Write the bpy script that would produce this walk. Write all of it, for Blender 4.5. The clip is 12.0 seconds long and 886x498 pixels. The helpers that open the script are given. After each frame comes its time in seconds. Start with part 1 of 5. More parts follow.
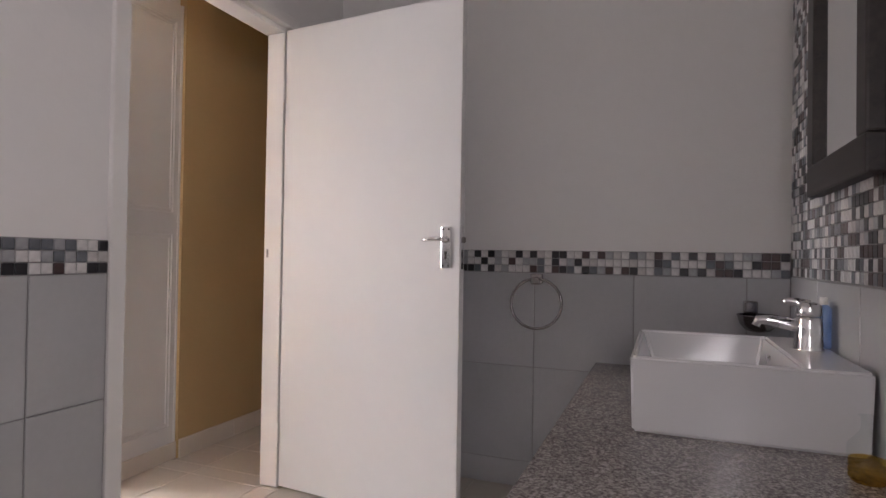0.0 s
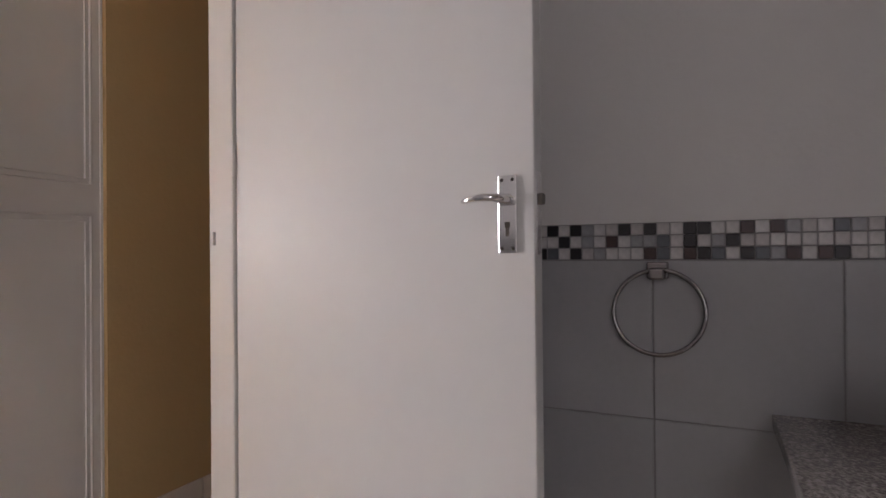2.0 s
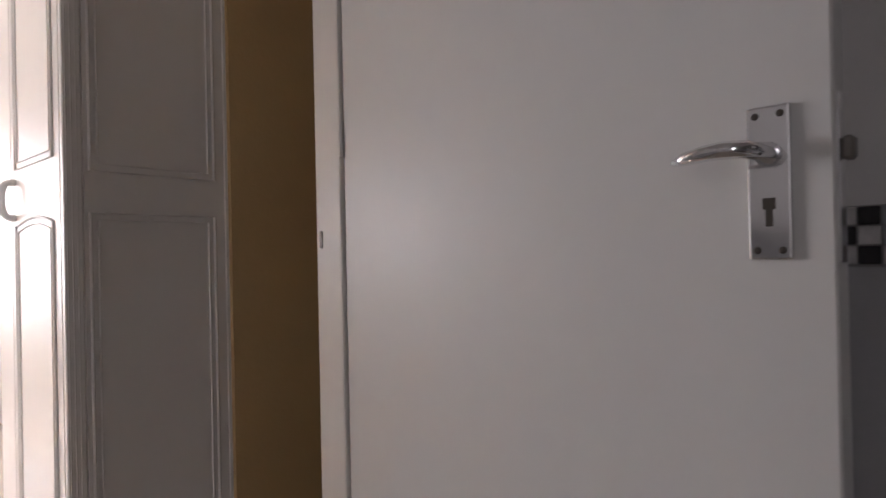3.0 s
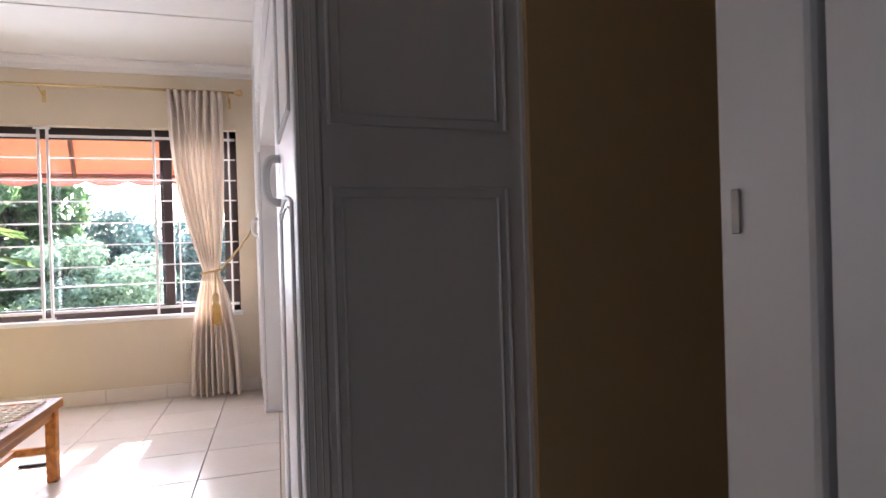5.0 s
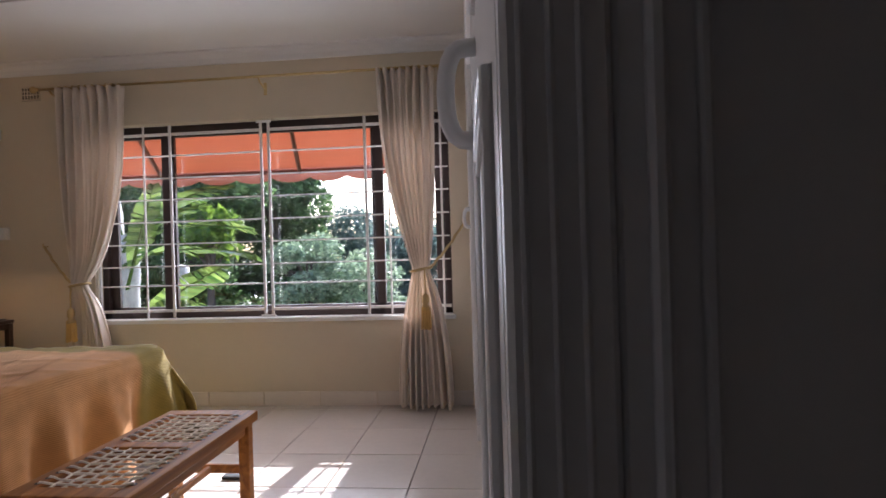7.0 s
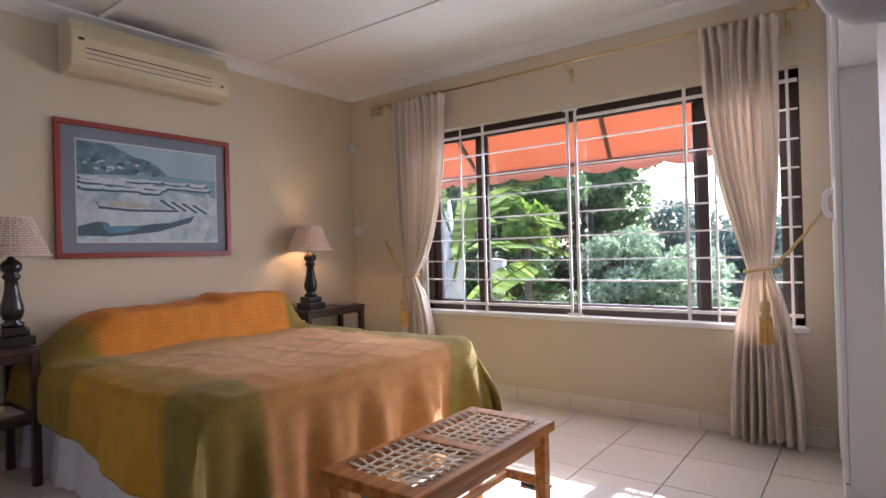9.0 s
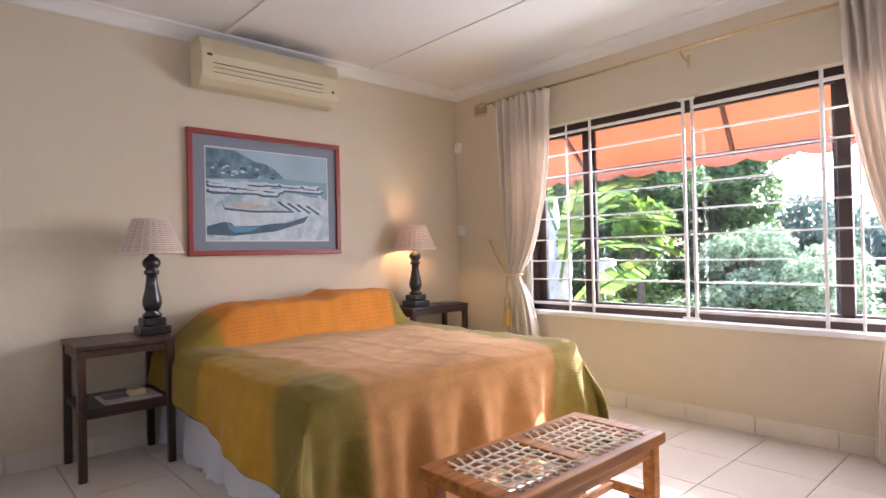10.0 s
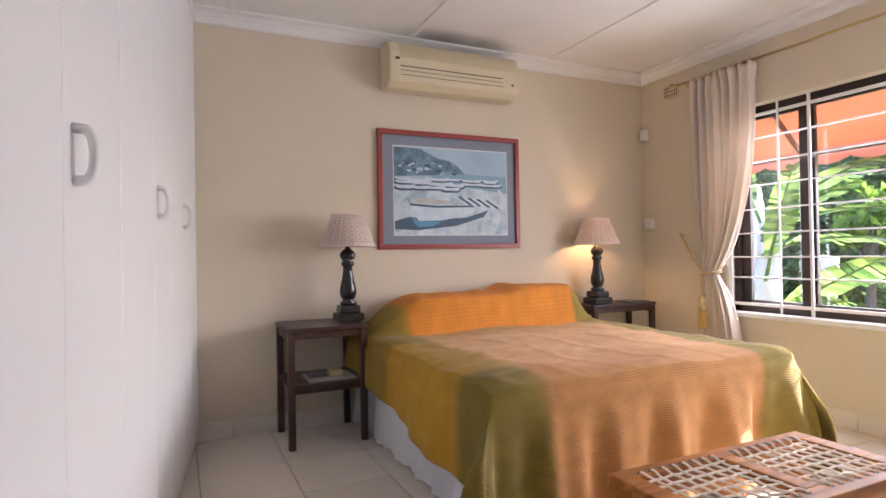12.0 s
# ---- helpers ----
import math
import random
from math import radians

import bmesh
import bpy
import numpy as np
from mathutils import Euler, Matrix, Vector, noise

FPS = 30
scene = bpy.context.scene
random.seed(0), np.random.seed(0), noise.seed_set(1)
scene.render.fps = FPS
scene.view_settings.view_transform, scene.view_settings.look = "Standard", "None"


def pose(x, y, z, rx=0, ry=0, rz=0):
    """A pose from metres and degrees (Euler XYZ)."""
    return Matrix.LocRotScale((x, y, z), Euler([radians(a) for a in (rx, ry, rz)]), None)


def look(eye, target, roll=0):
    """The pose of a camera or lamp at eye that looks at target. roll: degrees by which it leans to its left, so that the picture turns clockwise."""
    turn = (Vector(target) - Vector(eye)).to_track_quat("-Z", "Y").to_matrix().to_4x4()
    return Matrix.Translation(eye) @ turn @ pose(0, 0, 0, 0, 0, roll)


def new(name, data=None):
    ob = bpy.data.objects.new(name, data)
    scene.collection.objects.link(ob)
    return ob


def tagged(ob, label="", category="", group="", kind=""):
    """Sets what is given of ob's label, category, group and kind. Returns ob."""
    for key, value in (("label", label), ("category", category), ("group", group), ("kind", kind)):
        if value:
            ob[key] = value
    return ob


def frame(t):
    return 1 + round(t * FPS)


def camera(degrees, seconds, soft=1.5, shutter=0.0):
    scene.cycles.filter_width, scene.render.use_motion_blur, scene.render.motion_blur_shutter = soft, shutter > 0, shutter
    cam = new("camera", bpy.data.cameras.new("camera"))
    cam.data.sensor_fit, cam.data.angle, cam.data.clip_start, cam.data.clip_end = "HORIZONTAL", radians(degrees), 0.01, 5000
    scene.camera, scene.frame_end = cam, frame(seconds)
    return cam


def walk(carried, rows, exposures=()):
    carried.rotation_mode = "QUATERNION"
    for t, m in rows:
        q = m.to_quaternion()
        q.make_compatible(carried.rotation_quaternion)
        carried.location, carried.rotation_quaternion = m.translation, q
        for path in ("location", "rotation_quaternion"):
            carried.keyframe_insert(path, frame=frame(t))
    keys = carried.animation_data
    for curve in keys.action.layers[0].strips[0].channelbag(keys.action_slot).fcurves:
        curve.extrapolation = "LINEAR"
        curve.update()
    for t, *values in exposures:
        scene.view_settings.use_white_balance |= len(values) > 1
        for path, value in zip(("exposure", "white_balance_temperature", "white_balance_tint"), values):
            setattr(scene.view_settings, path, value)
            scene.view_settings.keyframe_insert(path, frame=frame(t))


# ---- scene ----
cam = camera(75.9, 12.0, 1.5, 0.15)
PATH = [
    (0, (-1.473, -5.832, 1.059), (0.390, -5.106, 1.085), 0.9),
    (0.5, (-1.357, -5.723, 1.023), (0.529, -5.057, 1.067), 0.4),
    (1, (-1.088, -5.596, 1.027), (0.797, -4.930, 1.054), 0.3),
    (1.5, (-0.816, -5.518, 1.033), (1.046, -4.789, 1.034), 0.1),
    (2, (-0.530, -5.416, 1.016), (1.282, -4.568, 1.028), -0.5),
    (2.5, (-0.280, -5.311, 1.031), (1.404, -4.232, 1.020), -0.9),
    (3, (-0.079, -5.192, 1.029), (1.388, -3.833, 1.038), -1.2),
    (3.5, (0.100, -5.073, 1.028), (1.227, -3.423, 0.998), -1.3),
    (3.7, (0.140, -5.010, 1.034), (1.150, -3.284, 1.012), -1.2),
    (5.3, (0.305, -4.466, 1.039), (0.782, -2.524, 1.03), -1.6),
    (5.5, (0.312, -4.434, 1.038), (0.724, -2.477, 1.03), -1.4),
    (6, (0.322, -4.182, 1.061), (0.569, -2.197, 1.043), -1.4),
    (6.5, (0.298, -3.97, 1.045), (0.372, -1.971, 1.032), -1.5),
    (7, (0.322, -3.737, 1.034), (0.132, -1.746, 1.032), -1.7),
    (7.5, (0.309, -3.61, 1.016), (-0.211, -1.679, 1.025), -1.8),
    (9.5, (0.283, -3.417, 1.043), (-1.062, -1.937, 1.055), -1.4),
    (10, (0.282, -3.398, 1.036), (-1.194, -2.049, 1.053), -1.3),
    (10.5, (0.283, -3.382, 1.035), (-1.313, -2.177, 1.05), -1.3),
    (11, (0.27, -3.383, 1.035), (-1.413, -2.303, 1.048), -1.1),
    (11.5, (0.249, -3.362, 1.032), (-1.506, -2.403, 1.045), -1.1),
    (12, (0.213, -3.388, 1.019), (-1.601, -2.545, 1.037), -1.0),
]
walk(cam, [(t, look(eye, target, roll)) for t, eye, target, roll in PATH],
     exposures=[(0.0, 4.9, 6050, 21), (1.0, 4.75, 6050, 21), (2.0, 4.42, 6050, 21), (3.0, 3.72, 5950, 20), (3.6, 3.45, 5850, 20), (5.3, 2.7, 5400, 19), (6.0, 2.3, 5400, 19), (6.5, 1.82, 5400, 20), (7.5, 1.3, 5450, 20), (9.5, 2.42, 5450, 20), (10.5, 3.02, 5500, 19), (11.2, 3.22, 5500, 18), (12.0, 2.78, 5550, 20)])

# ---- light ----
SUN_FROM = Vector((0.12, 1.0, 0.60)).normalized()
world = bpy.data.worlds.new("sky")
scene.world = world
world.use_nodes = True
wn = world.node_tree.nodes
sky = wn.new("ShaderNodeTexSky")
sky.sky_type = "NISHITA"
sky.sun_disc = False
sky.sun_elevation = math.asin(SUN_FROM.z)
sky.sun_rotation = math.atan2(SUN_FROM.x, SUN_FROM.y)
sky.air_density, sky.dust_density = 1.0, 2.5
world.node_tree.links.new(sky.outputs["Color"], wn["Background"].inputs["Color"])
wn["Background"].inputs["Strength"].default_value = 0.15
sun = new("sun", bpy.data.lights.new("sun", "SUN"))
sun.data.energy, sun.data.angle, sun.data.color = 5.0, radians(0.6), (1.0, 0.93, 0.82)
sun.matrix_basis = look(SUN_FROM * 20, (0, 0, 0))
# daylight added for the bathroom, as from an unseen, supposed window behind the start of the walk
bath_sky = new("window_daylight", bpy.data.lights.new("window_daylight", "AREA"))
bath_sky.data.shape, bath_sky.data.size, bath_sky.data.size_y = "RECTANGLE", 0.85, 0.85
bath_sky.data.energy, bath_sky.data.color = 0.84, (1.0, 0.935, 0.875)
bath_sky.matrix_basis = look((-1.95, -6.27, 1.60), (-1.2, -4.6, 1.25))
# the sky's light, standing in the bedroom window's opening
bed_sky = new("bedroom_daylight", bpy.data.lights.new("bedroom_daylight", "AREA"))
bed_sky.data.shape, bed_sky.data.size, bed_sky.data.size_y = "RECTANGLE", 2.40, 1.18
bed_sky.data.energy, bed_sky.data.color = 9.4, (1.0, 0.96, 0.91)
bed_sky.data.spread = radians(165)
bed_sky.matrix_basis = look((-1.235, 0.20, 1.25), (-1.235, -2.0, 0.48))
lamp_glow = new("bedside_bulb", bpy.data.lights.new("bedside_bulb", "POINT"))
lamp_glow.data.energy, lamp_glow.data.color, lamp_glow.data.shadow_soft_size = 0.85, (1.0, 0.62, 0.27), 0.03
lamp_glow.location = (-3.072, -0.625, 1.135)


# ---- materials ----
def mat(name, color, rough=0.6, metal=0.0, bump=0.0, scale=40.0, vary=0.0, vscale=3.0, spec=0.5, coat=0.0, rand=0.0, sheen=0.0, trans=0.0):
    """A principled material with two scales of colour variation and a fine relief."""
    m = bpy.data.materials.new(name)
    m.use_nodes = True
    nt = m.node_tree
    n, ln = nt.nodes, nt.links
    p = n["Principled BSDF"]
    p.inputs["Roughness"].default_value = rough
    p.inputs["Metallic"].default_value = metal
    p.inputs["Specular IOR Level"].default_value = spec
    p.inputs["Coat Weight"].default_value = coat
    p.inputs["Sheen Weight"].default_value = sheen
    p.inputs["Transmission Weight"].default_value = trans
    p.inputs["Base Color"].default_value = (*color, 1)
    tc = n.new("ShaderNodeTexCoord")
    if vary or rand:
        big = n.new("ShaderNodeTexNoise")
        big.inputs["Scale"].default_value, big.inputs["Detail"].default_value = vscale, 6
        ln.new(tc.outputs["Object"], big.inputs["Vector"])
        fine = n.new("ShaderNodeTexNoise")
        fine.inputs["Scale"].default_value, fine.inputs["Detail"].default_value = vscale * 14, 3
        ln.new(tc.outputs["Object"], fine.inputs["Vector"])
        add = n.new("ShaderNodeMath")
        add.operation = "MULTIPLY_ADD"
        add.inputs[1].default_value = 0.35
        ln.new(fine.outputs["Fac"], add.inputs[0])
        ln.new(big.outputs["Fac"], add.inputs[2])
        mr = n.new("ShaderNodeMapRange")
        mr.inputs["From Min"].default_value, mr.inputs["From Max"].default_value = 0.35, 1.0
        mr.inputs["To Min"].default_value, mr.inputs["To Max"].default_value = 1 - vary, 1 + vary * 0.6
        ln.new(add.outputs[0], mr.inputs["Value"])
        value = mr.outputs["Result"]
        if rand:
            info = n.new("ShaderNodeObjectInfo")
            r = n.new("ShaderNodeMapRange")
            r.inputs["To Min"].default_value, r.inputs["To Max"].default_value = 1 - rand, 1 + rand
            ln.new(info.outputs["Random"], r.inputs["Value"])
            mul = n.new("ShaderNodeMath")
            mul.operation = "MULTIPLY"
            ln.new(value, mul.inputs[0])
            ln.new(r.outputs["Result"], mul.inputs[1])
            value = mul.outputs[0]
        hsv = n.new("ShaderNodeHueSaturation")
        hsv.inputs["Color"].default_value = (*color, 1)
        ln.new(value, hsv.inputs["Value"])
        ln.new(hsv.outputs["Color"], p.inputs["Base Color"])
    if bump:
        b = n.new("ShaderNodeBump")
        b.inputs["Strength"].default_value, b.inputs["Distance"].default_value = bump, 0.004
        t = n.new("ShaderNodeTexNoise")
        t.inputs["Scale"].default_value, t.inputs["Detail"].default_value = scale, 4
        ln.new(tc.outputs["Object"], t.inputs["Vector"])
        ln.new(t.outputs["Fac"], b.inputs["Height"])
        ln.new(b.outputs["Normal"], p.inputs["Normal"])
    return m


def ramp_mat(name, stops, rough, source, interp="CONSTANT", bump=0.0, scale=60.0, spec=0.5, noise_scale=60.0, detail=4):
    """Colours picked from a ramp by the object's, the island's or a noise's value."""
    m = bpy.data.materials.new(name)
    m.use_nodes = True
    n, ln = m.node_tree.nodes, m.node_tree.links
    p = n["Principled BSDF"]
    p.inputs["Roughness"].default_value = rough
    p.inputs["Specular IOR Level"].default_value = spec
    tc = n.new("ShaderNodeTexCoord")
    cr = n.new("ShaderNodeValToRGB")
    cr.color_ramp.interpolation = interp
    el = cr.color_ramp.elements
    while len(el) < len(stops):
        el.new(0.5)
    for e, (pos, c) in zip(el, stops):
        e.position, e.color = pos, (*c, 1)
    if source == "object":
        src = n.new("ShaderNodeObjectInfo").outputs["Random"]
    elif source == "island":
        src = n.new("ShaderNodeNewGeometry").outputs["Random Per Island"]
    else:
        t = n.new("ShaderNodeTexNoise")
        t.inputs["Scale"].default_value, t.inputs["Detail"].default_value = noise_scale, detail
        t.inputs["Roughness"].default_value = 0.7
        ln.new(tc.outputs["Object"], t.inputs["Vector"])
        src = t.outputs["Fac"]
    ln.new(src, cr.inputs["Fac"])
    marb = n.new("ShaderNodeTexNoise")
    marb.inputs["Scale"].default_value, marb.inputs["Detail"].default_value = scale, 5
    ln.new(tc.outputs["Object"], marb.inputs["Vector"])
    mr = n.new("ShaderNodeMapRange")
    mr.inputs["From Min"].default_value, mr.inputs["From Max"].default_value = 0.3, 0.75
    mr.inputs["To Min"].default_value, mr.inputs["To Max"].default_value = 0.8, 1.15
    ln.new(marb.outputs["Fac"], mr.inputs["Value"])
    hsv = n.new("ShaderNodeHueSaturation")
    ln.new(cr.outputs["Color"], hsv.inputs["Color"])
    ln.new(mr.outputs["Result"], hsv.inputs["Value"])
    ln.new(hsv.outputs["Color"], p.inputs["Base Color"])
    if bump:
        b = n.new("ShaderNodeBump")
        b.inputs["Strength"].default_value, b.inputs["Distance"].default_value = bump, 0.003
        ln.new(marb.outputs["Fac"], b.inputs["Height"])
        ln.new(b.outputs["Normal"], p.inputs["Normal"])
    return m


def wood(name, dark, light, rough=0.4, axis=1, coat=0.0, spec=0.5):
    """Timber with long grain along one axis."""
    m = bpy.data.materials.new(name)
    m.use_nodes = True
    n, ln = m.node_tree.nodes, m.node_tree.links
    p = n["Principled BSDF"]
    p.inputs["Roughness"].default_value = rough
    p.inputs["Coat Weight"].default_value = coat
    p.inputs["Specular IOR Level"].default_value = spec
    tc, mp = n.new("ShaderNodeTexCoord"), n.new("ShaderNodeMapping")
    sc = [34.0, 34.0, 34.0]
    sc[axis] = 2.2
    mp.inputs["Scale"].default_value = sc
    ln.new(tc.outputs["Object"], mp.inputs["Vector"])
    t = n.new("ShaderNodeTexNoise")
    t.inputs["Scale"].default_value, t.inputs["Detail"].default_value, t.inputs["Distortion"].default_value = 1.0, 6, 0.6
    ln.new(mp.outputs["Vector"], t.inputs["Vector"])
    cr = n.new("ShaderNodeValToRGB")
    cr.color_ramp.elements[0].position, cr.color_ramp.elements[0].color = 0.3, (*dark, 1)
    cr.color_ramp.elements[1].position, cr.color_ramp.elements[1].color = 0.7, (*light, 1)
    ln.new(t.outputs["Fac"], cr.inputs["Fac"])
    ln.new(cr.outputs["Color"], p.inputs["Base Color"])
    b = n.new("ShaderNodeBump")
    b.inputs["Strength"].default_value, b.inputs["Distance"].default_value = 0.15, 0.002
    ln.new(t.outputs["Fac"], b.inputs["Height"])
    ln.new(b.outputs["Normal"], p.inputs["Normal"])
    return m


def leafy(name, a, b, through_light=0.35, rough=0.34):
    """Leaves of mixed greens that let some light through."""
    m = ramp_mat(name, [(0.0, a), (0.35, tuple((x + y) / 2 for x, y in zip(a, b))), (0.7, b), (1.0, tuple(min(1, y * 1.25) for y in b))], rough, "island", "LINEAR", scale=9.0)
    n, ln = m.node_tree.nodes, m.node_tree.links
    tr = n.new("ShaderNodeBsdfTranslucent")
    hs = [x for x in n if x.type == "HUE_SAT"][0]
    ln.new(hs.outputs["Color"], tr.inputs["Color"])
    mx = n.new("ShaderNodeMixShader")
    mx.inputs["Fac"].default_value = through_light
    ln.new(n["Principled BSDF"].outputs[0], mx.inputs[1])
    ln.new(tr.outputs[0], mx.inputs[2])
    ln.new(mx.outputs[0], n["Material Output"].inputs["Surface"])
    return m


def cloth(name, color, through_light=0.3, rough=0.9, weave=700.0):
    m = mat(name, color, rough, vary=0.08, vscale=5.0, bump=0.25, scale=weave, sheen=0.2)
    n, ln = m.node_tree.nodes, m.node_tree.links
    tr = n.new("ShaderNodeBsdfTranslucent")
    tr.inputs["Color"].default_value = (*color, 1)
    mx = n.new("ShaderNodeMixShader")
    mx.inputs["Fac"].default_value = through_light
    ln.new(n["Principled BSDF"].outputs[0], mx.inputs[1])
    ln.new(tr.outputs[0], mx.inputs[2])
    ln.new(mx.outputs[0], n["Material Output"].inputs["Surface"])
    return m


M_WALL = mat("cream_wall_paint", (0.69, 0.60, 0.455), 0.75, vary=0.05, vscale=1.3, bump=0.25, scale=60)
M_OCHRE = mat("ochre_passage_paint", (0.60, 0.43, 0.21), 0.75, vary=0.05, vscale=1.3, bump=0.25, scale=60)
M_BATHWALL = mat("white_wall_paint", (0.80, 0.78, 0.755), 0.65, vary=0.04, vscale=1.5, bump=0.2, scale=60)
M_CEIL = mat("white_ceiling_paint", (0.82, 0.80, 0.77), 0.8, vary=0.03, vscale=1.0, bump=0.1, scale=40)
M_WHITE = mat("white_cupboard_enamel", (0.80, 0.79, 0.78), 0.42, vary=0.03, vscale=2.0, bump=0.06, scale=25)
M_DOOR = mat("white_door_enamel", (0.66, 0.65, 0.635), 0.42, vary=0.04, vscale=1.6, bump=0.10, scale=22)
M_STEELF = mat("painted_steel_frame", (0.76, 0.74, 0.71), 0.4, vary=0.04, vscale=3.0, bump=0.08, scale=30)
M_TILE = mat("cream_floor_tile", (0.71, 0.64, 0.56), 0.22, vary=0.10, vscale=2.6, bump=0.05, scale=18, rand=0.04)
M_GROUT = mat("floor_grout", (0.40, 0.34, 0.28), 0.9, vary=0.2, vscale=6.0)
M_SKIRT = mat("cream_skirting_tile", (0.76, 0.69, 0.61), 0.3, vary=0.08, vscale=3.0, rand=0.04)
M_WTILE = mat("pale_grey_wall_tile", (0.44, 0.44, 0.44), 0.28, vary=0.10, vscale=3.5, bump=0.05, scale=12, rand=0.03)
M_WGROUT = mat("grey_wall_grout", (0.33, 0.32, 0.31), 0.9, vary=0.15, vscale=6.0)
MOSAIC = [(0.0, (0.66, 0.64, 0.62)), (0.27, (0.36, 0.36, 0.37)), (0.38, (0.13, 0.14, 0.155)), (0.55, (0.022, 0.02, 0.022)), (0.76, (0.065, 0.036, 0.034)), (0.90, (0.55, 0.52, 0.50))]
M_MOS = ramp_mat("marble_mosaic", MOSAIC, 0.34, "object", scale=45, bump=0.1)
M_MOSI = ramp_mat("marble_mosaic_field", MOSAIC, 0.38, "island", scale=45, bump=0.1)
M_GRANITE = ramp_mat("speckled_granite", [(0.0, (0.02, 0.018, 0.017)), (0.40, (0.10, 0.085, 0.08)), (0.50, (0.24, 0.21, 0.195)), (0.60, (0.42, 0.385, 0.36))], 0.2, "noise", "LINEAR", scale=30, noise_scale=130)
M_CERAMIC = mat("white_ceramic", (0.70, 0.69, 0.69), 0.12, spec=0.5)
M_CHROME = mat("polished_chrome", (0.82, 0.82, 0.83), 0.12, metal=1.0, vary=0.05, vscale=20)
# the same chrome, its reflection of a dark room put into the colour
M_CHROMEDARKREFL = mat("chrome_painted_dark_reflection", (0.34, 0.32, 0.32), 0.15, metal=1.0, vary=0.1, vscale=20)
M_BRASS = mat("aged_brass", (0.62, 0.46, 0.22), 0.28, metal=1.0, vary=0.12, vscale=25)
M_DARKFR = wood("espresso_mirror_frame_wood", (0.012, 0.009, 0.008), (0.035, 0.026, 0.022), 0.45, 0)
M_BRONZE = mat("dark_bronze_window_metal", (0.045, 0.028, 0.024), 0.4, metal=0.3, vary=0.1, vscale=8)
M_BARS = mat("white_bar_enamel", (0.83, 0.82, 0.80), 0.35, vary=0.03, vscale=9)
M_DARKWOOD = wood("dark_stained_timber", (0.022, 0.010, 0.007), (0.065, 0.028, 0.018), 0.35, 2, coat=0.2)
M_BLACKWOOD = mat("black_turned_wood", (0.014, 0.011, 0.010), 0.28, vary=0.2, vscale=12, coat=0.3)
M_BENCH = wood("honey_brown_bench_timber", (0.20, 0.070, 0.011), (0.48, 0.19, 0.032), 0.48, 1, spec=0.25)
M_RAWHIDE = mat("cream_rawhide_strip", (0.86, 0.76, 0.62), 0.6, vary=0.12, vscale=30, bump=0.2, scale=120)
M_CURTAIN = cloth("cream_curtain_cotton", (0.90, 0.81, 0.71), 0.30)
M_SHEET = cloth("white_bed_valance_cotton", (0.74, 0.74, 0.78), 0.1)
M_ROPE = mat("gold_rope", (0.55, 0.40, 0.18), 0.7, bump=0.5, scale=300, vary=0.15, vscale=40)
M_TASSEL = mat("gold_tassel_thread", (0.66, 0.42, 0.12), 0.6, bump=0.6, scale=400, vary=0.15, vscale=60)
M_AC = mat("aged_cream_plastic", (0.70, 0.60, 0.40), 0.45, vary=0.05, vscale=5)
M_ACDARK = mat("dark_vent_gap", (0.05, 0.04, 0.03), 0.7)
M_PLASTIC = mat("white_plastic", (0.76, 0.74, 0.70), 0.4)
M_REDFR = mat("red_lacquer_frame", (0.30, 0.045, 0.032), 0.35, vary=0.12, vscale=10, bump=0.1, scale=80)
M_MAT = mat("blue_grey_mount_board", (0.24, 0.27, 0.33), 0.9, vary=0.03, vscale=10)
M_BEAD = mat("white_mount_edge", (0.7, 0.7, 0.7), 0.8)
M_WICKER = cloth("natural_wicker", (0.84, 0.71, 0.62), 0.08, 0.75, 90)
M_LINING = cloth("brown_shade_lining", (0.58, 0.42, 0.34), 0.06, 0.8, 90)
M_DULLSTEEL = mat("dull_steel", (0.25, 0.23, 0.21), 0.45, metal=0.8, vary=0.2, vscale=40)
M_AWNING = cloth("orange_awning_canvas", (0.45, 0.112, 0.048), 0.21, 0.8, 300)
M_VALANCE = cloth("faded_awning_valance", (0.42, 0.15, 0.105), 0.12, 0.8, 300)
M_RAFTER = mat("rust_brown_awning_frame", (0.13, 0.035, 0.018), 0.5)
M_GROUND = mat("garden_ground", (0.09, 0.10, 0.045), 0.95, vary=0.35, vscale=0.7, bump=0.5, scale=6)
M_BARK = mat("bark", (0.13, 0.10, 0.075), 0.9, vary=0.3, vscale=6, bump=0.6, scale=25)
M_PALETRUNK = mat("pale_ringed_trunk", (0.62, 0.60, 0.57), 0.85, vary=0.55, vscale=6, bump=0.6, scale=20)
M_LEAFDARK = leafy("dark_tree_leaves", (0.045, 0.09, 0.035), (0.17, 0.27, 0.09), 0.55)
M_LEAFLIGHT = leafy("light_shrub_leaves", (0.14, 0.22, 0.12), (0.46, 0.56, 0.36), 0.5)
M_LEAFLIME = leafy("lime_shrub_leaves", (0.07, 0.15, 0.02), (0.26, 0.38, 0.05), 0.55)
# distance haze is put into these leaves as paler, bluer greens
M_LEAFFAR = leafy("haze_tinted_far_leaves", (0.08, 0.135, 0.115), (0.19, 0.27, 0.22), 0.5)
M_BIGLEAF = leafy("broad_banana_leaf", (0.05, 0.11, 0.025), (0.24, 0.34, 0.08), 0.40, 0.25)
M_BATHFLOOR = mat("beige_bath_floor_tile", (0.50, 0.45, 0.38), 0.3, vary=0.1, vscale=3, rand=0.04)
M_MAG = mat("magazine_paper", (0.55, 0.52, 0.50), 0.35)
M_MAGDARK = mat("magazine_ink", (0.10, 0.09, 0.10), 0.35)
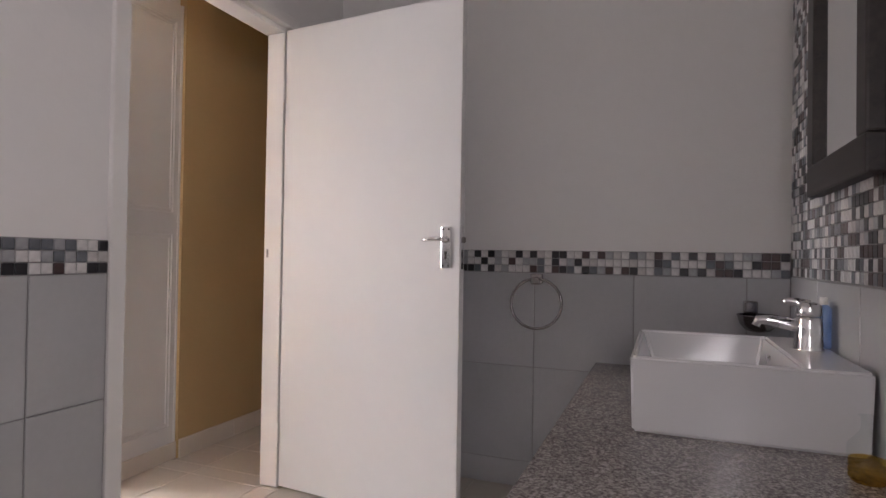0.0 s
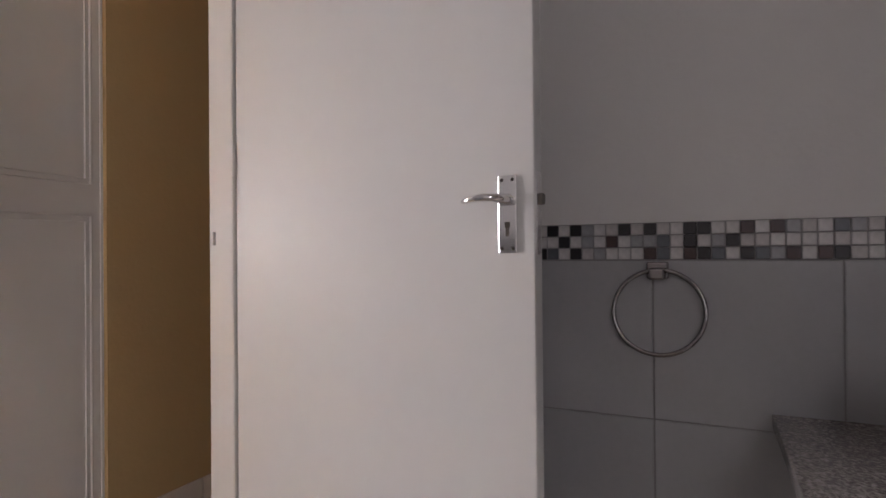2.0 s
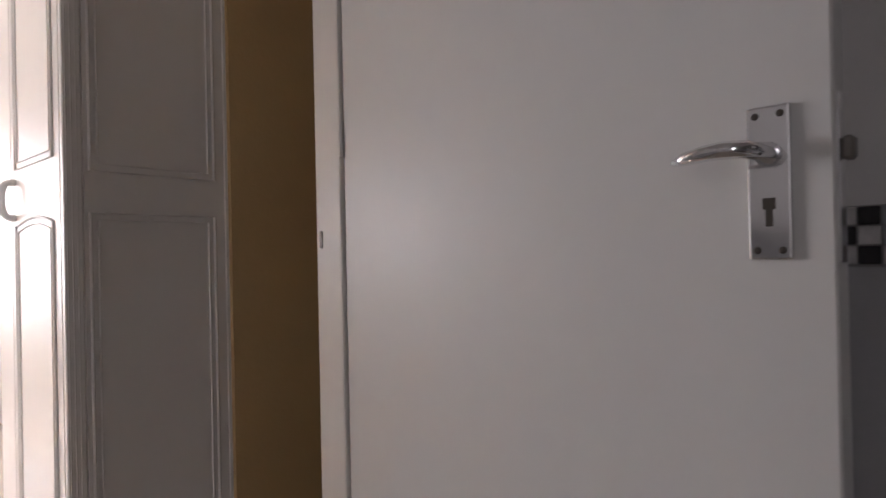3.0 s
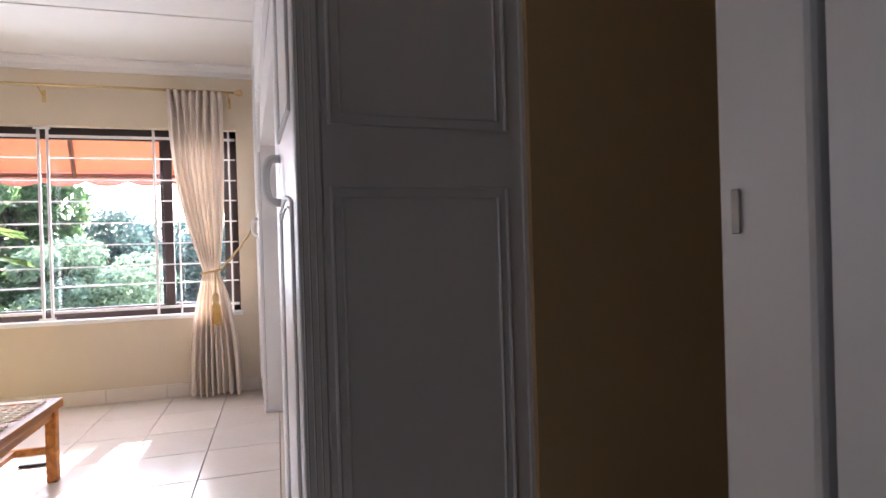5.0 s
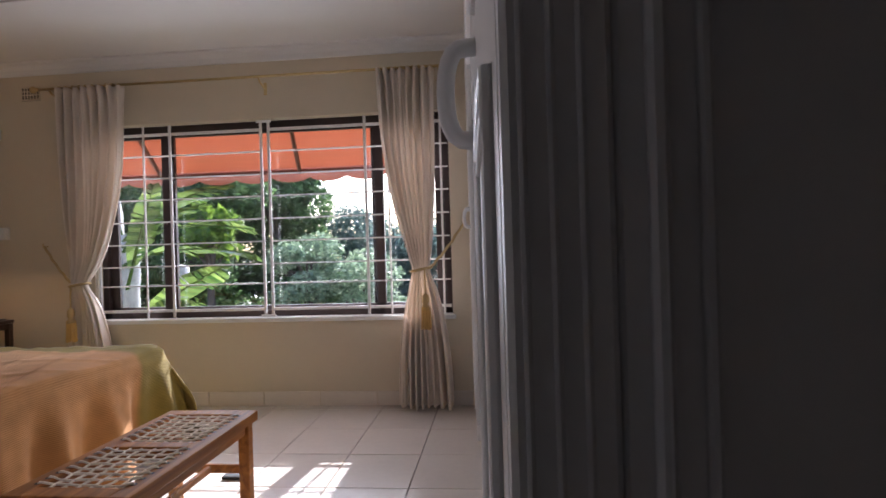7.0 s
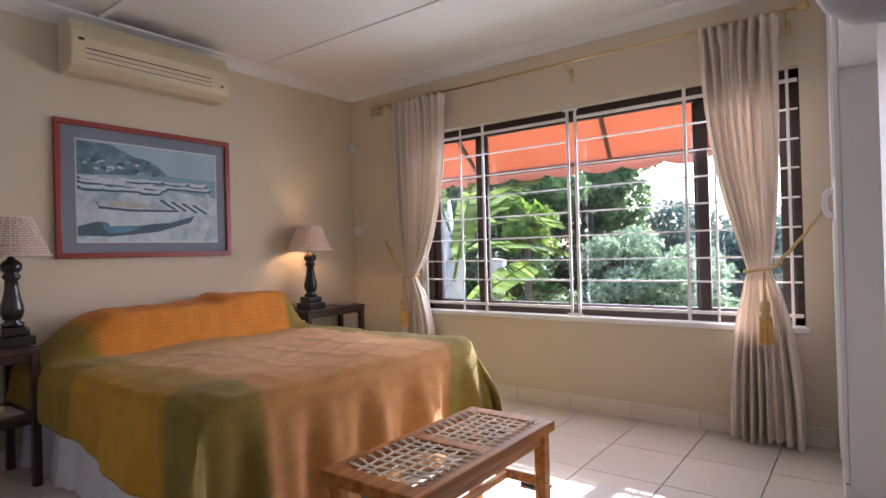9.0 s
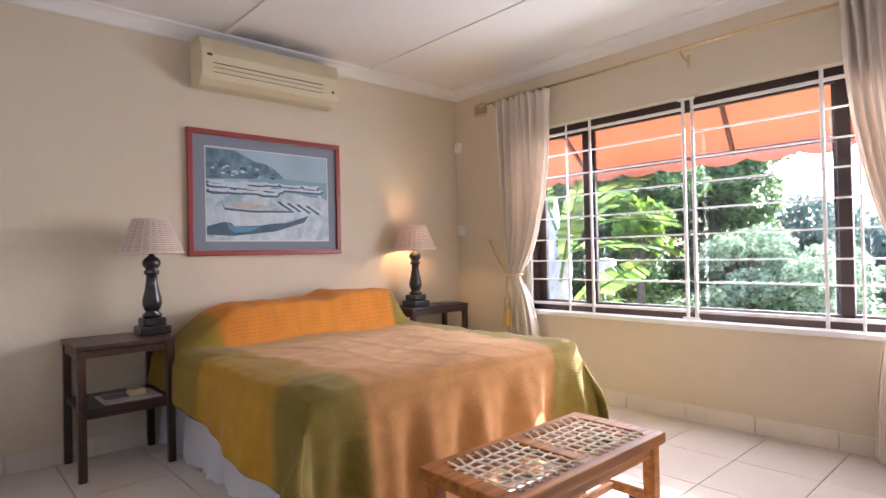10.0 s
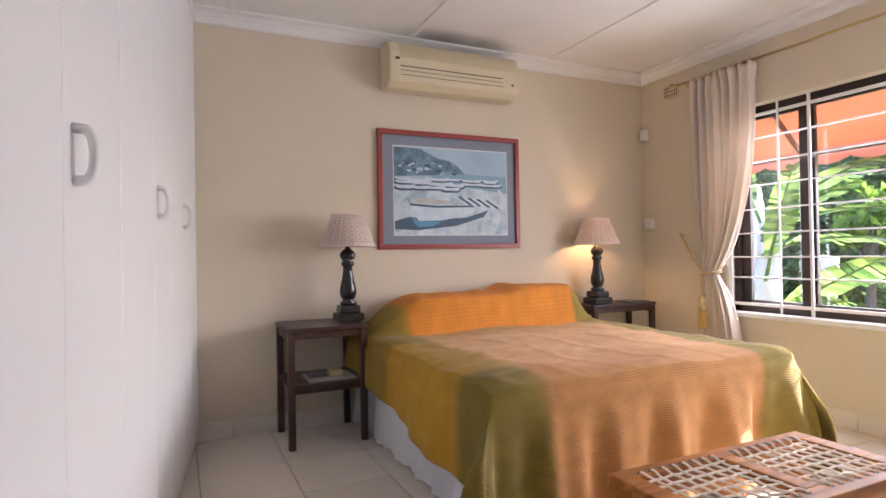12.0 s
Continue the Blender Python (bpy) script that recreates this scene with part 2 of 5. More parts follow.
M_SOAP = mat("cream_soap_box", (0.62, 0.52, 0.28), 0.6, vary=0.1, vscale=20)
M_SLIP = mat("dark_rubber_slipper", (0.02, 0.02, 0.02), 0.7)


def glass_mat(name, tint, gloss):
    """A thin clear pane: straight through, with a faint mirror image."""
    m = bpy.data.materials.new(name)
    m.use_nodes = True
    n, ln = m.node_tree.nodes, m.node_tree.links
    t, g, mx = n.new("ShaderNodeBsdfTransparent"), n.new("ShaderNodeBsdfGlossy"), n.new("ShaderNodeMixShader")
    t.inputs["Color"].default_value = (*tint, 1)
    g.inputs["Roughness"].default_value = 0.02
    mx.inputs["Fac"].default_value = gloss
    ln.new(t.outputs[0], mx.inputs[1])
    ln.new(g.outputs[0], mx.inputs[2])
    ln.new(mx.outputs[0], n["Material Output"].inputs["Surface"])
    return m


M_GLASS = glass_mat("window_glass", (0.95, 0.97, 0.97), 0.04)
M_BLUEGLASS = glass_mat("blue_bottle_plastic", (0.60, 0.73, 0.95), 0.06)
M_AMBER = glass_mat("amber_oil_glass", (0.93, 0.74, 0.32), 0.06)
M_MIRROR = mat("mirror_silver", (0.88, 0.90, 0.91), 0.015, metal=1.0)


def spread_mat():
    """Ribbed cotton bedspread with broad stripes across the bed; the UV is in metres over the cloth."""
    m = bpy.data.materials.new("striped_bedspread_cotton")
    m.use_nodes = True
    n, ln = m.node_tree.nodes, m.node_tree.links
    p = n["Principled BSDF"]
    p.inputs["Roughness"].default_value = 0.9
    p.inputs["Sheen Weight"].default_value = 0.06
    uv, sep = n.new("ShaderNodeUVMap"), n.new("ShaderNodeSeparateXYZ")
    uv.uv_map = "metres"
    ln.new(uv.outputs["UV"], sep.inputs["Vector"])
    wob = n.new("ShaderNodeTexNoise")
    wob.inputs["Scale"].default_value = 1.6
    ln.new(uv.outputs["UV"], wob.inputs["Vector"])
    ma = n.new("ShaderNodeMath")
    ma.operation = "MULTIPLY_ADD"
    ma.inputs[1].default_value = 0.07
    ln.new(wob.outputs["Fac"], ma.inputs[0])
    ln.new(sep.outputs["X"], ma.inputs[2])
    mr = n.new("ShaderNodeMapRange")
    mr.inputs["From Min"].default_value, mr.inputs["From Max"].default_value = -1.215, 1.285
    ln.new(ma.outputs[0], mr.inputs["Value"])

    def bands(span, stops):
        node = n.new("ShaderNodeValToRGB")
        el = node.color_ramp.elements
        while len(el) < len(stops):
            el.new(0.5)
        for e, (q, c) in zip(el, stops):
            e.position, e.color = (q - span[0]) / (span[1] - span[0]), (*(c if isinstance(c, tuple) else (c, c, c)), 1)
        return node
    # a plaid: one run of colours down the middle, another down both borders, an olive line between them
    wav = n.new("ShaderNodeMath")
    wav.operation = "MULTIPLY_ADD"
    wav.inputs[1].default_value = 0.06
    ln.new(wob.outputs["Fac"], wav.inputs[0])
    ln.new(sep.outputs["Y"], wav.inputs[2])
    along = n.new("ShaderNodeMapRange")
    along.inputs["From Min"].default_value, along.inputs["From Max"].default_value = 0.03, 2.33
    ln.new(wav.outputs[0], along.inputs["Value"])
    # the plaid's middle also carries the top's pale sheen, put into its colour
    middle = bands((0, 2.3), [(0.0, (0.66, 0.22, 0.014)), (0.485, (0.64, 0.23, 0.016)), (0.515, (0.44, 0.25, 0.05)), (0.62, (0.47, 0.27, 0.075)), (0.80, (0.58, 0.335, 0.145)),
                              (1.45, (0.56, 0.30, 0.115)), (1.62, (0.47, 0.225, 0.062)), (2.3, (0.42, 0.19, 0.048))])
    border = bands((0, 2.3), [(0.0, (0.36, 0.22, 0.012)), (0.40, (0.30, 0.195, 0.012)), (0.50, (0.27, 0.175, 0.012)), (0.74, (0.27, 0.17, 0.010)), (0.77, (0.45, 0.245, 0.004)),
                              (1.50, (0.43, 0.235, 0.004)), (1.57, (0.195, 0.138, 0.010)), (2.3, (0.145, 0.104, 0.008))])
    across = bands((-1.25, 1.25), [(-1.20, 1.0), (-0.61, 1.0), (-0.575, 0.8), (-0.54, 0.0), (0.55, 0.0), (0.585, 1.0), (1.20, 1.0)])
    line = bands((-1.25, 1.25), [(-0.84, 0.0), (-0.70, 0.45), (-0.60, 0.55), (-0.53, 0.0), (0.54, 0.0), (0.58, 1.0), (1.2, 1.0)])
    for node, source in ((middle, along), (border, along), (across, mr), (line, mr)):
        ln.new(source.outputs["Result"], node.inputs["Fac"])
    edge = n.new("ShaderNodeMixRGB")
    edge.inputs["Color2"].default_value = (0.235, 0.165, 0.018, 1)
    ln.new(line.outputs["Color"], edge.inputs["Fac"])
    ln.new(border.outputs["Color"], edge.inputs["Color1"])
    stripe = n.new("ShaderNodeMixRGB")
    ln.new(across.outputs["Color"], stripe.inputs["Fac"])
    ln.new(middle.outputs["Color"], stripe.inputs["Color1"])
    ln.new(edge.outputs["Color"], stripe.inputs["Color2"])
    ribs = n.new("ShaderNodeTexWave")
    ribs.bands_direction = "Y"
    ribs.inputs["Scale"].default_value, ribs.inputs["Distortion"].default_value, ribs.inputs["Detail"].default_value = 42.0, 0.9, 2
    ribs.inputs["Detail Scale"].default_value = 0.6
    ln.new(uv.outputs["UV"], ribs.inputs["Vector"])
    fib = n.new("ShaderNodeTexNoise")
    fib.inputs["Scale"].default_value, fib.inputs["Detail"].default_value = 14.0, 8
    ln.new(uv.outputs["UV"], fib.inputs["Vector"])
    v = n.new("ShaderNodeMath")
    v.operation = "MULTIPLY_ADD"
    v.inputs[1].default_value, v.inputs[2].default_value = 0.55, 0.65
    ln.new(fib.outputs["Fac"], v.inputs[0])
    v2 = n.new("ShaderNodeMath")
    v2.operation = "MULTIPLY_ADD"
    v2.inputs[1].default_value = 0.10
    ln.new(ribs.outputs["Fac"], v2.inputs[0])
    ln.new(v.outputs[0], v2.inputs[2])
    hsv = n.new("ShaderNodeHueSaturation")
    ln.new(stripe.outputs["Color"], hsv.inputs["Color"])
    ln.new(v2.outputs[0], hsv.inputs["Value"])
    ln.new(hsv.outputs["Color"], p.inputs["Base Color"])
    b = n.new("ShaderNodeBump")
    b.inputs["Strength"].default_value, b.inputs["Distance"].default_value = 0.32, 0.003
    ln.new(ribs.outputs["Fac"], b.inputs["Height"])
    ln.new(b.outputs["Normal"], p.inputs["Normal"])
    return m


def picture_mat():
    """A blue-washed print of a shore: sky, hill, sea and pale beach, in the print's own upright plane (Y across, Z up)."""
    return ramp_mat("blue_print_ground", [(0.0, (0.14, 0.26, 0.35)), (0.38, (0.34, 0.46, 0.55)), (0.50, (0.50, 0.60, 0.66)), (0.70, (0.64, 0.72, 0.76))], 0.5, "noise", "LINEAR", scale=16, noise_scale=9.0, detail=8)


M_SPREAD = spread_mat()
M_PRINT = picture_mat()
P_SKY = mat("print_sky_blue", (0.36, 0.50, 0.60), 0.5, vary=0.15, vscale=5)
P_SEA = mat("print_sea_blue", (0.22, 0.37, 0.48), 0.5, vary=0.12, vscale=8)
P_HILL = mat("print_hill_blue", (0.15, 0.26, 0.34), 0.5, vary=0.8, vscale=16)
P_BOAT = mat("print_boat_white", (0.58, 0.67, 0.74), 0.5, vary=0.2, vscale=20)
P_SAND = mat("print_sand", (0.50, 0.50, 0.47), 0.5, vary=0.2, vscale=14)
P_HULL = mat("print_hull_blue", (0.10, 0.27, 0.44), 0.5, vary=0.2, vscale=14)
P_DARK = mat("print_shadow_blue", (0.055, 0.11, 0.17), 0.5, vary=0.3, vscale=20)


# ---- building helpers ----
def box_bm(x0, y0, z0, x1, y1, z1, bevel=0.0, seg=1, bm=None):
    bm = bm or bmesh.new()
    made = bmesh.ops.create_cube(bm, size=1.0)["verts"]
    for v in made:
        v.co = Vector(((x0 + x1) / 2 + v.co.x * (x1 - x0), (y0 + y1) / 2 + v.co.y * (y1 - y0), (z0 + z1) / 2 + v.co.z * (z1 - z0)))
    if bevel:
        es = list({e for v in made for e in v.link_edges})
        bmesh.ops.bevel(bm, geom=es, offset=bevel, segments=seg, profile=0.6, affect="EDGES", clamp_overlap=True)
    return bm


def lathe_bm(profile, cx=0.0, cy=0.0, n=28, bm=None, closed=False):
    """Turns (radius, height) pairs round an upright axis."""
    bm = bm or bmesh.new()
    rings = []
    for r, z in profile:
        rings.append([bm.verts.new((cx + r * math.cos(2 * math.pi * k / n), cy + r * math.sin(2 * math.pi * k / n), z)) for k in range(n)])
    for a, b in zip(rings, rings[1:]):
        for k in range(n):
            bm.faces.new((a[k], a[(k + 1) % n], b[(k + 1) % n], b[k]))
    if not closed:
        bm.faces.new(list(reversed(rings[0])))
        bm.faces.new(rings[-1])
    return bm


def tube_bm(points, radius, n=8, bm=None, loop=False):
    """A round bar along a line of points; radius may be a list."""
    bm = bm or bmesh.new()
    pts = [Vector(p) for p in points]
    rad = radius if isinstance(radius, (list, tuple)) else [radius] * len(pts)
    rings, side = [], None
    for i, p in enumerate(pts):
        a = pts[i - 1] if (i or loop) else p
        b = pts[(i + 1) % len(pts)] if (i + 1 < len(pts) or loop) else p
        d = (b - a).normalized()
        if side is None:
            side = d.orthogonal().normalized()
        side = (side - d * side.dot(d)).normalized()
        up = d.cross(side)
        rings.append([bm.verts.new(p + (side * math.cos(2 * math.pi * k / n) + up * math.sin(2 * math.pi * k / n)) * rad[i]) for k in range(n)])
    pairs = list(zip(rings, rings[1:])) + ([(rings[-1], rings[0])] if loop else [])
    for a, b in pairs:
        for k in range(n):
            bm.faces.new((a[k], a[(k + 1) % n], b[(k + 1) % n], b[k]))
    if not loop:
        bm.faces.new(list(reversed(rings[0])))
        bm.faces.new(rings[-1])
    return bm


def prism_bm(outline, axis, lo, hi, bm=None):
    """A flat outline pushed along an axis: the outline's pairs fill the other two axes in order."""
    bm = bm or bmesh.new()

    def at(p, q):
        if axis == "x":
            return (q, p[0], p[1])
        return (p[0], q, p[1]) if axis == "y" else (p[0], p[1], q)
    a, b = [bm.verts.new(at(p, lo)) for p in outline], [bm.verts.new(at(p, hi)) for p in outline]
    k = len(outline)
    for i in range(k):
        bm.faces.new((a[i], a[(i + 1) % k], b[(i + 1) % k], b[i]))
    bm.faces.new(list(reversed(a)))
    bm.faces.new(b)
    bmesh.ops.recalc_face_normals(bm, faces=bm.faces)
    return bm


def mesh_of(name, bm, material, smooth=False):
    me = bpy.data.meshes.new(name)
    bm.to_mesh(me)
    bm.free()
    if material:
        me.materials.append(material)
    if smooth:
        for p in me.polygons:
            p.use_smooth = True
    return me


def part(name, bm, material, parent=None, label="", smooth=False):
    """Links a bmesh as one mesh object under a thing or a part."""
    ob = new(name, mesh_of(name, bm, material, smooth))
    if parent is not None:
        ob.parent = parent
        ob.matrix_parent_inverse = Matrix.Translation(parent_base(parent)).inverted()
    if label:
        ob["label"] = label
    return ob


LOCAL = set()


def parent_base(ob):
    return Vector((0, 0, 0)) if ob.name in LOCAL else Vector(ob.matrix_basis.translation)


def thing(name, base, label, category, group=""):
    """An Empty at a thing's base, to hold its parts; the parts are modelled in world metres."""
    ob = new(name)
    ob.empty_display_size = 0.1
    ob.matrix_basis = Matrix.Translation(base)
    return tagged(ob, label, category, group)


def structure(name, bm, material, label, category, smooth=False):
    return tagged(part(name, bm, material, None, "", smooth), label, category, "", "structure")


def piece(name, mesh, parent, loc, rot=None):
    """One of many alike pieces on shared mesh data."""
    ob = bpy.data.objects.new(name, mesh)
    scene.collection.objects.link(ob)
    m = Matrix.Translation(loc)
    if rot is not None:
        m = m @ rot
    ob.matrix_basis = m
    ob.parent = parent
    ob.matrix_parent_inverse = Matrix.Translation(parent_base(parent)).inverted()
    return ob

# ---- the setting: bedroom, passage, bathroom ----
H = 2.42                     # ceiling
XW, XR = -3.24, 1.13         # bedroom's head wall, bathroom's far wall
YB0, YB1 = -6.31, -4.225     # bathroom's south and north faces
YP = -4.12                   # passage's south face
YC = -3.507                  # passage's north face
WX0, WX1, WZ0, WZ1 = -2.49, 0.02, 0.60, 1.955   # bedroom window
DX0, DX1, DZ = -0.155, 0.667, 2.085              # bathroom doorway

bm = box_bm(-3.6, -6.7, -0.20, 2.7, 0.2, -0.008)
floor = structure("floor", bm, M_GROUT, "cream tiled floor with thin brown grout lines", "floor")
bm = box_bm(-3.6, -6.7, H, 2.7, 0.35, H + 0.15)
for y in (-0.93, -2.02, -3.11):
    box_bm(XW, y - 0.015, H - 0.007, 1.0, y + 0.015, H + 0.02, 0.003, 1, bm)
ceiling = structure("ceiling", bm, M_CEIL, "white board ceiling with cover strips over the joints", "ceiling")


def cove_bm(a, b, inward, bm=None):
    """A coved cornice between two corners under the ceiling."""
    a, b, n = Vector((*a, 0)), Vector((*b, 0)), Vector((*inward, 0))
    prof = [(0.0, H), (0.075, H), (0.072, H - 0.012), (0.045, H - 0.022), (0.022, H - 0.045), (0.012, H - 0.075), (0.0, H - 0.08)]
    bm = bm or bmesh.new()
    ra = [bm.verts.new(a + n * d + Vector((0, 0, z))) for d, z in prof]
    rb = [bm.verts.new(b + n * d + Vector((0, 0, z))) for d, z in prof]
    for i in range(len(prof)):
        j = (i + 1) % len(prof)
        bm.faces.new((ra[i], ra[j], rb[j], rb[i]))
    bm.faces.new(ra)
    bm.faces.new(list(reversed(rb)))
    bmesh.ops.recalc_face_normals(bm, faces=bm.faces)
    return bm


bm = cove_bm((XW, -3.32), (XW, 0.0), (1, 0))
cove_bm((XW, 0.0), (0.15, 0.0), (0, -1), bm)
structure("trim_cornice", bm, M_CEIL, "white coved cornice under the ceiling", "cornice")

# window wall, pierced
bm = bmesh.new()
for b in ((-3.6, 0, 0, WX0, 0.22, H), (WX1, 0, 0, 1.2, 0.22, H), (WX0, 0, 0, WX1, 0.22, WZ0 - 0.03), (WX0, 0, WZ1, WX1, 0.22, H)):
    box_bm(*b, bm=bm)
wall_n = structure("wall_north", bm, M_WALL, "cream painted wall pierced by the wide window", "wall")
wall_w = structure("wall_west", box_bm(XW - 0.2, -4.2, 0, XW, 0.0, H), M_WALL, "plain cream painted wall behind the bed", "wall")
structure("wall_east", box_bm(0.92, -3.40, 0, 1.12, 0.0, H), M_WALL, "cream painted wall behind the cupboards", "wall")
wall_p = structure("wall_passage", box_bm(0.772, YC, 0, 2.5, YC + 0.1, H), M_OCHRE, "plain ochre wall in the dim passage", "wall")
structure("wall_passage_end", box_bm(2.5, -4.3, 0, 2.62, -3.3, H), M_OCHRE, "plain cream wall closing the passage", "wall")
# unseen ochre skin, added to bounce warm light onto the wardrobe's end panel
bm = bmesh.new()
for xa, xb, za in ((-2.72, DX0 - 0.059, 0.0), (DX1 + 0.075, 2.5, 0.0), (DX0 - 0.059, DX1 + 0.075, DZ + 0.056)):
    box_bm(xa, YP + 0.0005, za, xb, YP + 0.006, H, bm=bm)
structure("wall_passage_south", bm, M_OCHRE, "unseen thin ochre skin added to warm the passage's bounced light", "wall")
# bathroom walls
bm = bmesh.new()
for b in ((-2.72, YB1, 0, DX0 - 0.055, YP, H), (DX1 + 0.055, YB1, 0, 2.5, YP, H), (DX0 - 0.055, YB1, DZ + 0.05, DX1 + 0.055, YP, H)):
    box_bm(*b, bm=bm)
wall_d = structure("wall_bathroom_north", bm, M_BATHWALL, "white wall with the doorway, tiled grey below", "wall")
wall_r = structure("wall_bathroom_east", box_bm(XR, YB0 - 0.1, 0, XR + 0.12, YB1, H), M_BATHWALL, "white painted wall, tiled grey below a mosaic band", "wall")
bm = bmesh.new()
for b in ((-2.72, 0, -2.4, H), (-1.5, 0, XR, H), (-2.4, 0, -1.5, 1.15), (-2.4, 2.05, -1.5, H)):
    box_bm(b[0], YB0 - 0.12, b[1], b[2], YB0, b[3], bm=bm)
wall_m = structure("wall_bathroom_south", bm, M_BATHWALL, "white wall faced with mosaic round the mirror", "wall")
structure("wall_bathroom_west", box_bm(-2.72, YB0, 0, -2.6, YB1, H), M_BATHWALL, "plain white bathroom wall", "wall")

# steel door frame
bm = bmesh.new()
box_bm(DX0 - 0.058, YB1 - 0.016, 0, DX0, YP + 0.016, DZ + 0.055, 0.006, 2, bm)
box_bm(DX1, -4.206, 0, DX1 + 0.058, YP + 0.008, DZ + 0.055, 0.006, 2, bm)
box_bm(DX1 + 0.056, YB1 - 0.016, 0, DX1 + 0.074, -4.200, DZ + 0.055, 0.004, 1, bm)
box_bm(DX0, YB1 + 0.020, DZ - 0.016, DX1, YP + 0.016, DZ + 0.055, 0.006, 2, bm)
box_bm(DX0, YB1 - 0.016, DZ + 0.004, DX1 + 0.058, YB1 + 0.022, DZ + 0.055, 0.004, 1, bm)
box_bm(DX0, YP - 0.05, 0, DX0 + 0.014, YP, DZ, 0.003, 1, bm)
structure("trim_door_frame", bm, M_STEELF, "off-white painted steel door frame", "door frame")

# skirtings
def skirting(name, a, b, inward, parent, step=0.40, hgt=0.095):
    """A row of skirting tiles along a wall, each its own piece."""
    a, b = Vector((*a, 0)), Vector((*b, 0))
    d = (b - a).normalized()
    total = (b - a).length
    turn = Matrix.Rotation(math.atan2(d.y, d.x), 4, "Z")
    n, k = Vector((*inward, 0)), 0.0
    side = 1 if (turn @ Vector((0, 1, 0))).dot(n) > 0 else -1
    meshes = {}
    while k < total - 0.02:
        w = round(min(step, total - k), 3)
        if w not in meshes:
            q = box_bm(0.002, 0 if side > 0 else -0.011, 0.0, w - 0.0035, 0.011 if side > 0 else 0, hgt, 0.002, 1)
            meshes[w] = mesh_of(name, q, M_SKIRT)
        piece(name, meshes[w], parent, a + d * k, turn)
        k += step


# floor tiles, one by one
def floor_tiles(x0, y0, x1, y1, px, py, ox, oy, material, name="floor_tile"):
    meshes = {}
    i0, j0 = math.floor((x0 - ox) / px), math.floor((y0 - oy) / py)
    for i in range(i0, i0 + int((x1 - x0) / px) + 3):
        for j in range(j0, j0 + int((y1 - y0) / py) + 3):
            ax, bx = max(x0, ox + i * px), min(x1, ox + (i + 1) * px)
            ay, by = max(y0, oy + j * py), min(y1, oy + (j + 1) * py)
            if bx - ax < 0.02 or by - ay < 0.02:
                continue
            w, d = round(bx - ax - 0.005, 3), round(by - ay - 0.005, 3)
            if (w, d) not in meshes:
                meshes[w, d] = mesh_of(name, box_bm(0, 0, -0.012, w, d, 0.0, 0.0015, 1), material)
            piece(name, meshes[w, d], floor, (ax + 0.0025, ay + 0.0025, random.uniform(-0.0004, 0.0004)))


# ---- window_1 ----
win = thing("window_1", ((WX0 + WX1) / 2, 0.11, WZ0), "wide dark bronze sliding window with clear panes", "window")
win["kind"] = "structure"
part("window_sill", box_bm(WX0 - 0.02, -0.025, WZ0 - 0.03, WX1 + 0.02, 0.20, WZ0, 0.006, 2), M_BARS, win, "white painted sill")
bm = bmesh.new()
for b in ((WX0, WZ0, WX1, WZ0 + 0.045), (WX0, WZ1 - 0.05, WX1, WZ1), (WX0, WZ0, WX0 + 0.045, WZ1), (WX1 - 0.045, WZ0, WX1, WZ1)):
    box_bm(b[0], 0.075, b[1], b[2], 0.15, b[3], 0.003, 1, bm)
part("window_frame", bm, M_BRONZE, win)
for xa, xb, y in ((WX0 + 0.045, -1.945, 0.12), (-2.03, -0.44, 0.10), (-0.525, WX1 - 0.045, 0.12)):
    bm = bmesh.new()
    za, zb = WZ0 + 0.045, WZ1 - 0.05
    for b in ((xa, za, xa + 0.062, zb), (xb - 0.062, za, xb, zb), (xa, za, xb, za + 0.03), (xa, zb - 0.03, xb, zb)):
        box_bm(b[0], y - 0.015, b[1], b[2], y + 0.015, b[3], 0.003, 1, bm)
    sash = part("sash", bm, M_BRONZE, win)
    pane = part("pane", box_bm(xa + 0.045, y - 0.002, za + 0.025, xb - 0.045, y + 0.002, zb - 0.025), M_GLASS, sash, "clear glass pane")
    pane.visible_shadow = False

# burglar bars inside the window
bars = thing("burglar_bars", (-1.24, 0.03, WZ0), "white painted steel burglar bars across the window", "burglar bars")
BZ = (0.655, 0.83, 0.965, 1.12, 1.275, 1.43, 1.58, 1.735, 1.885)
for xa, xb in ((WX0 + 0.01, -1.262), (-1.222, WX1 - 0.01)):
    for z in BZ:
        thick = 0.010 if z in (BZ[0], BZ[-1]) else 0.0048
        part("rail", box_bm(xa, 0.022, z - thick, xb, 0.034, z + thick, 0.002, 1), M_BARS, bars)
for x, w in ((-1.268, 0.009), (-1.214, 0.009), (-0.545, 0.009), (WX1 - 0.055, 0.007), (-0.39, 0.006), (-1.925, 0.009), (-2.12, 0.006), (WX0 + 0.02, 0.010)):
    part("upright", box_bm(x - w, 0.016, WZ0 + 0.004, x + w, 0.028, WZ1 - 0.01, 0.002, 1), M_BARS, bars)
for z in (WZ0 + 0.012, WZ1 - 0.018):
    part("bracket", box_bm(-1.295, 0.005, z - 0.008, -1.19, 0.017, z + 0.008, 0.003, 1), M_BARS, bars)

# ---- curtain rod and curtains ----
RZ, RY = 2.205, -0.115
rod = thing("curtain_rod", (-1.4, 0, RZ), "thin brass curtain rod with ball finials", "curtain rod")
part("pole", tube_bm([(-2.80, RY, RZ), (0.045, RY, RZ)], 0.009, 12), M_BRASS, rod, smooth=True)
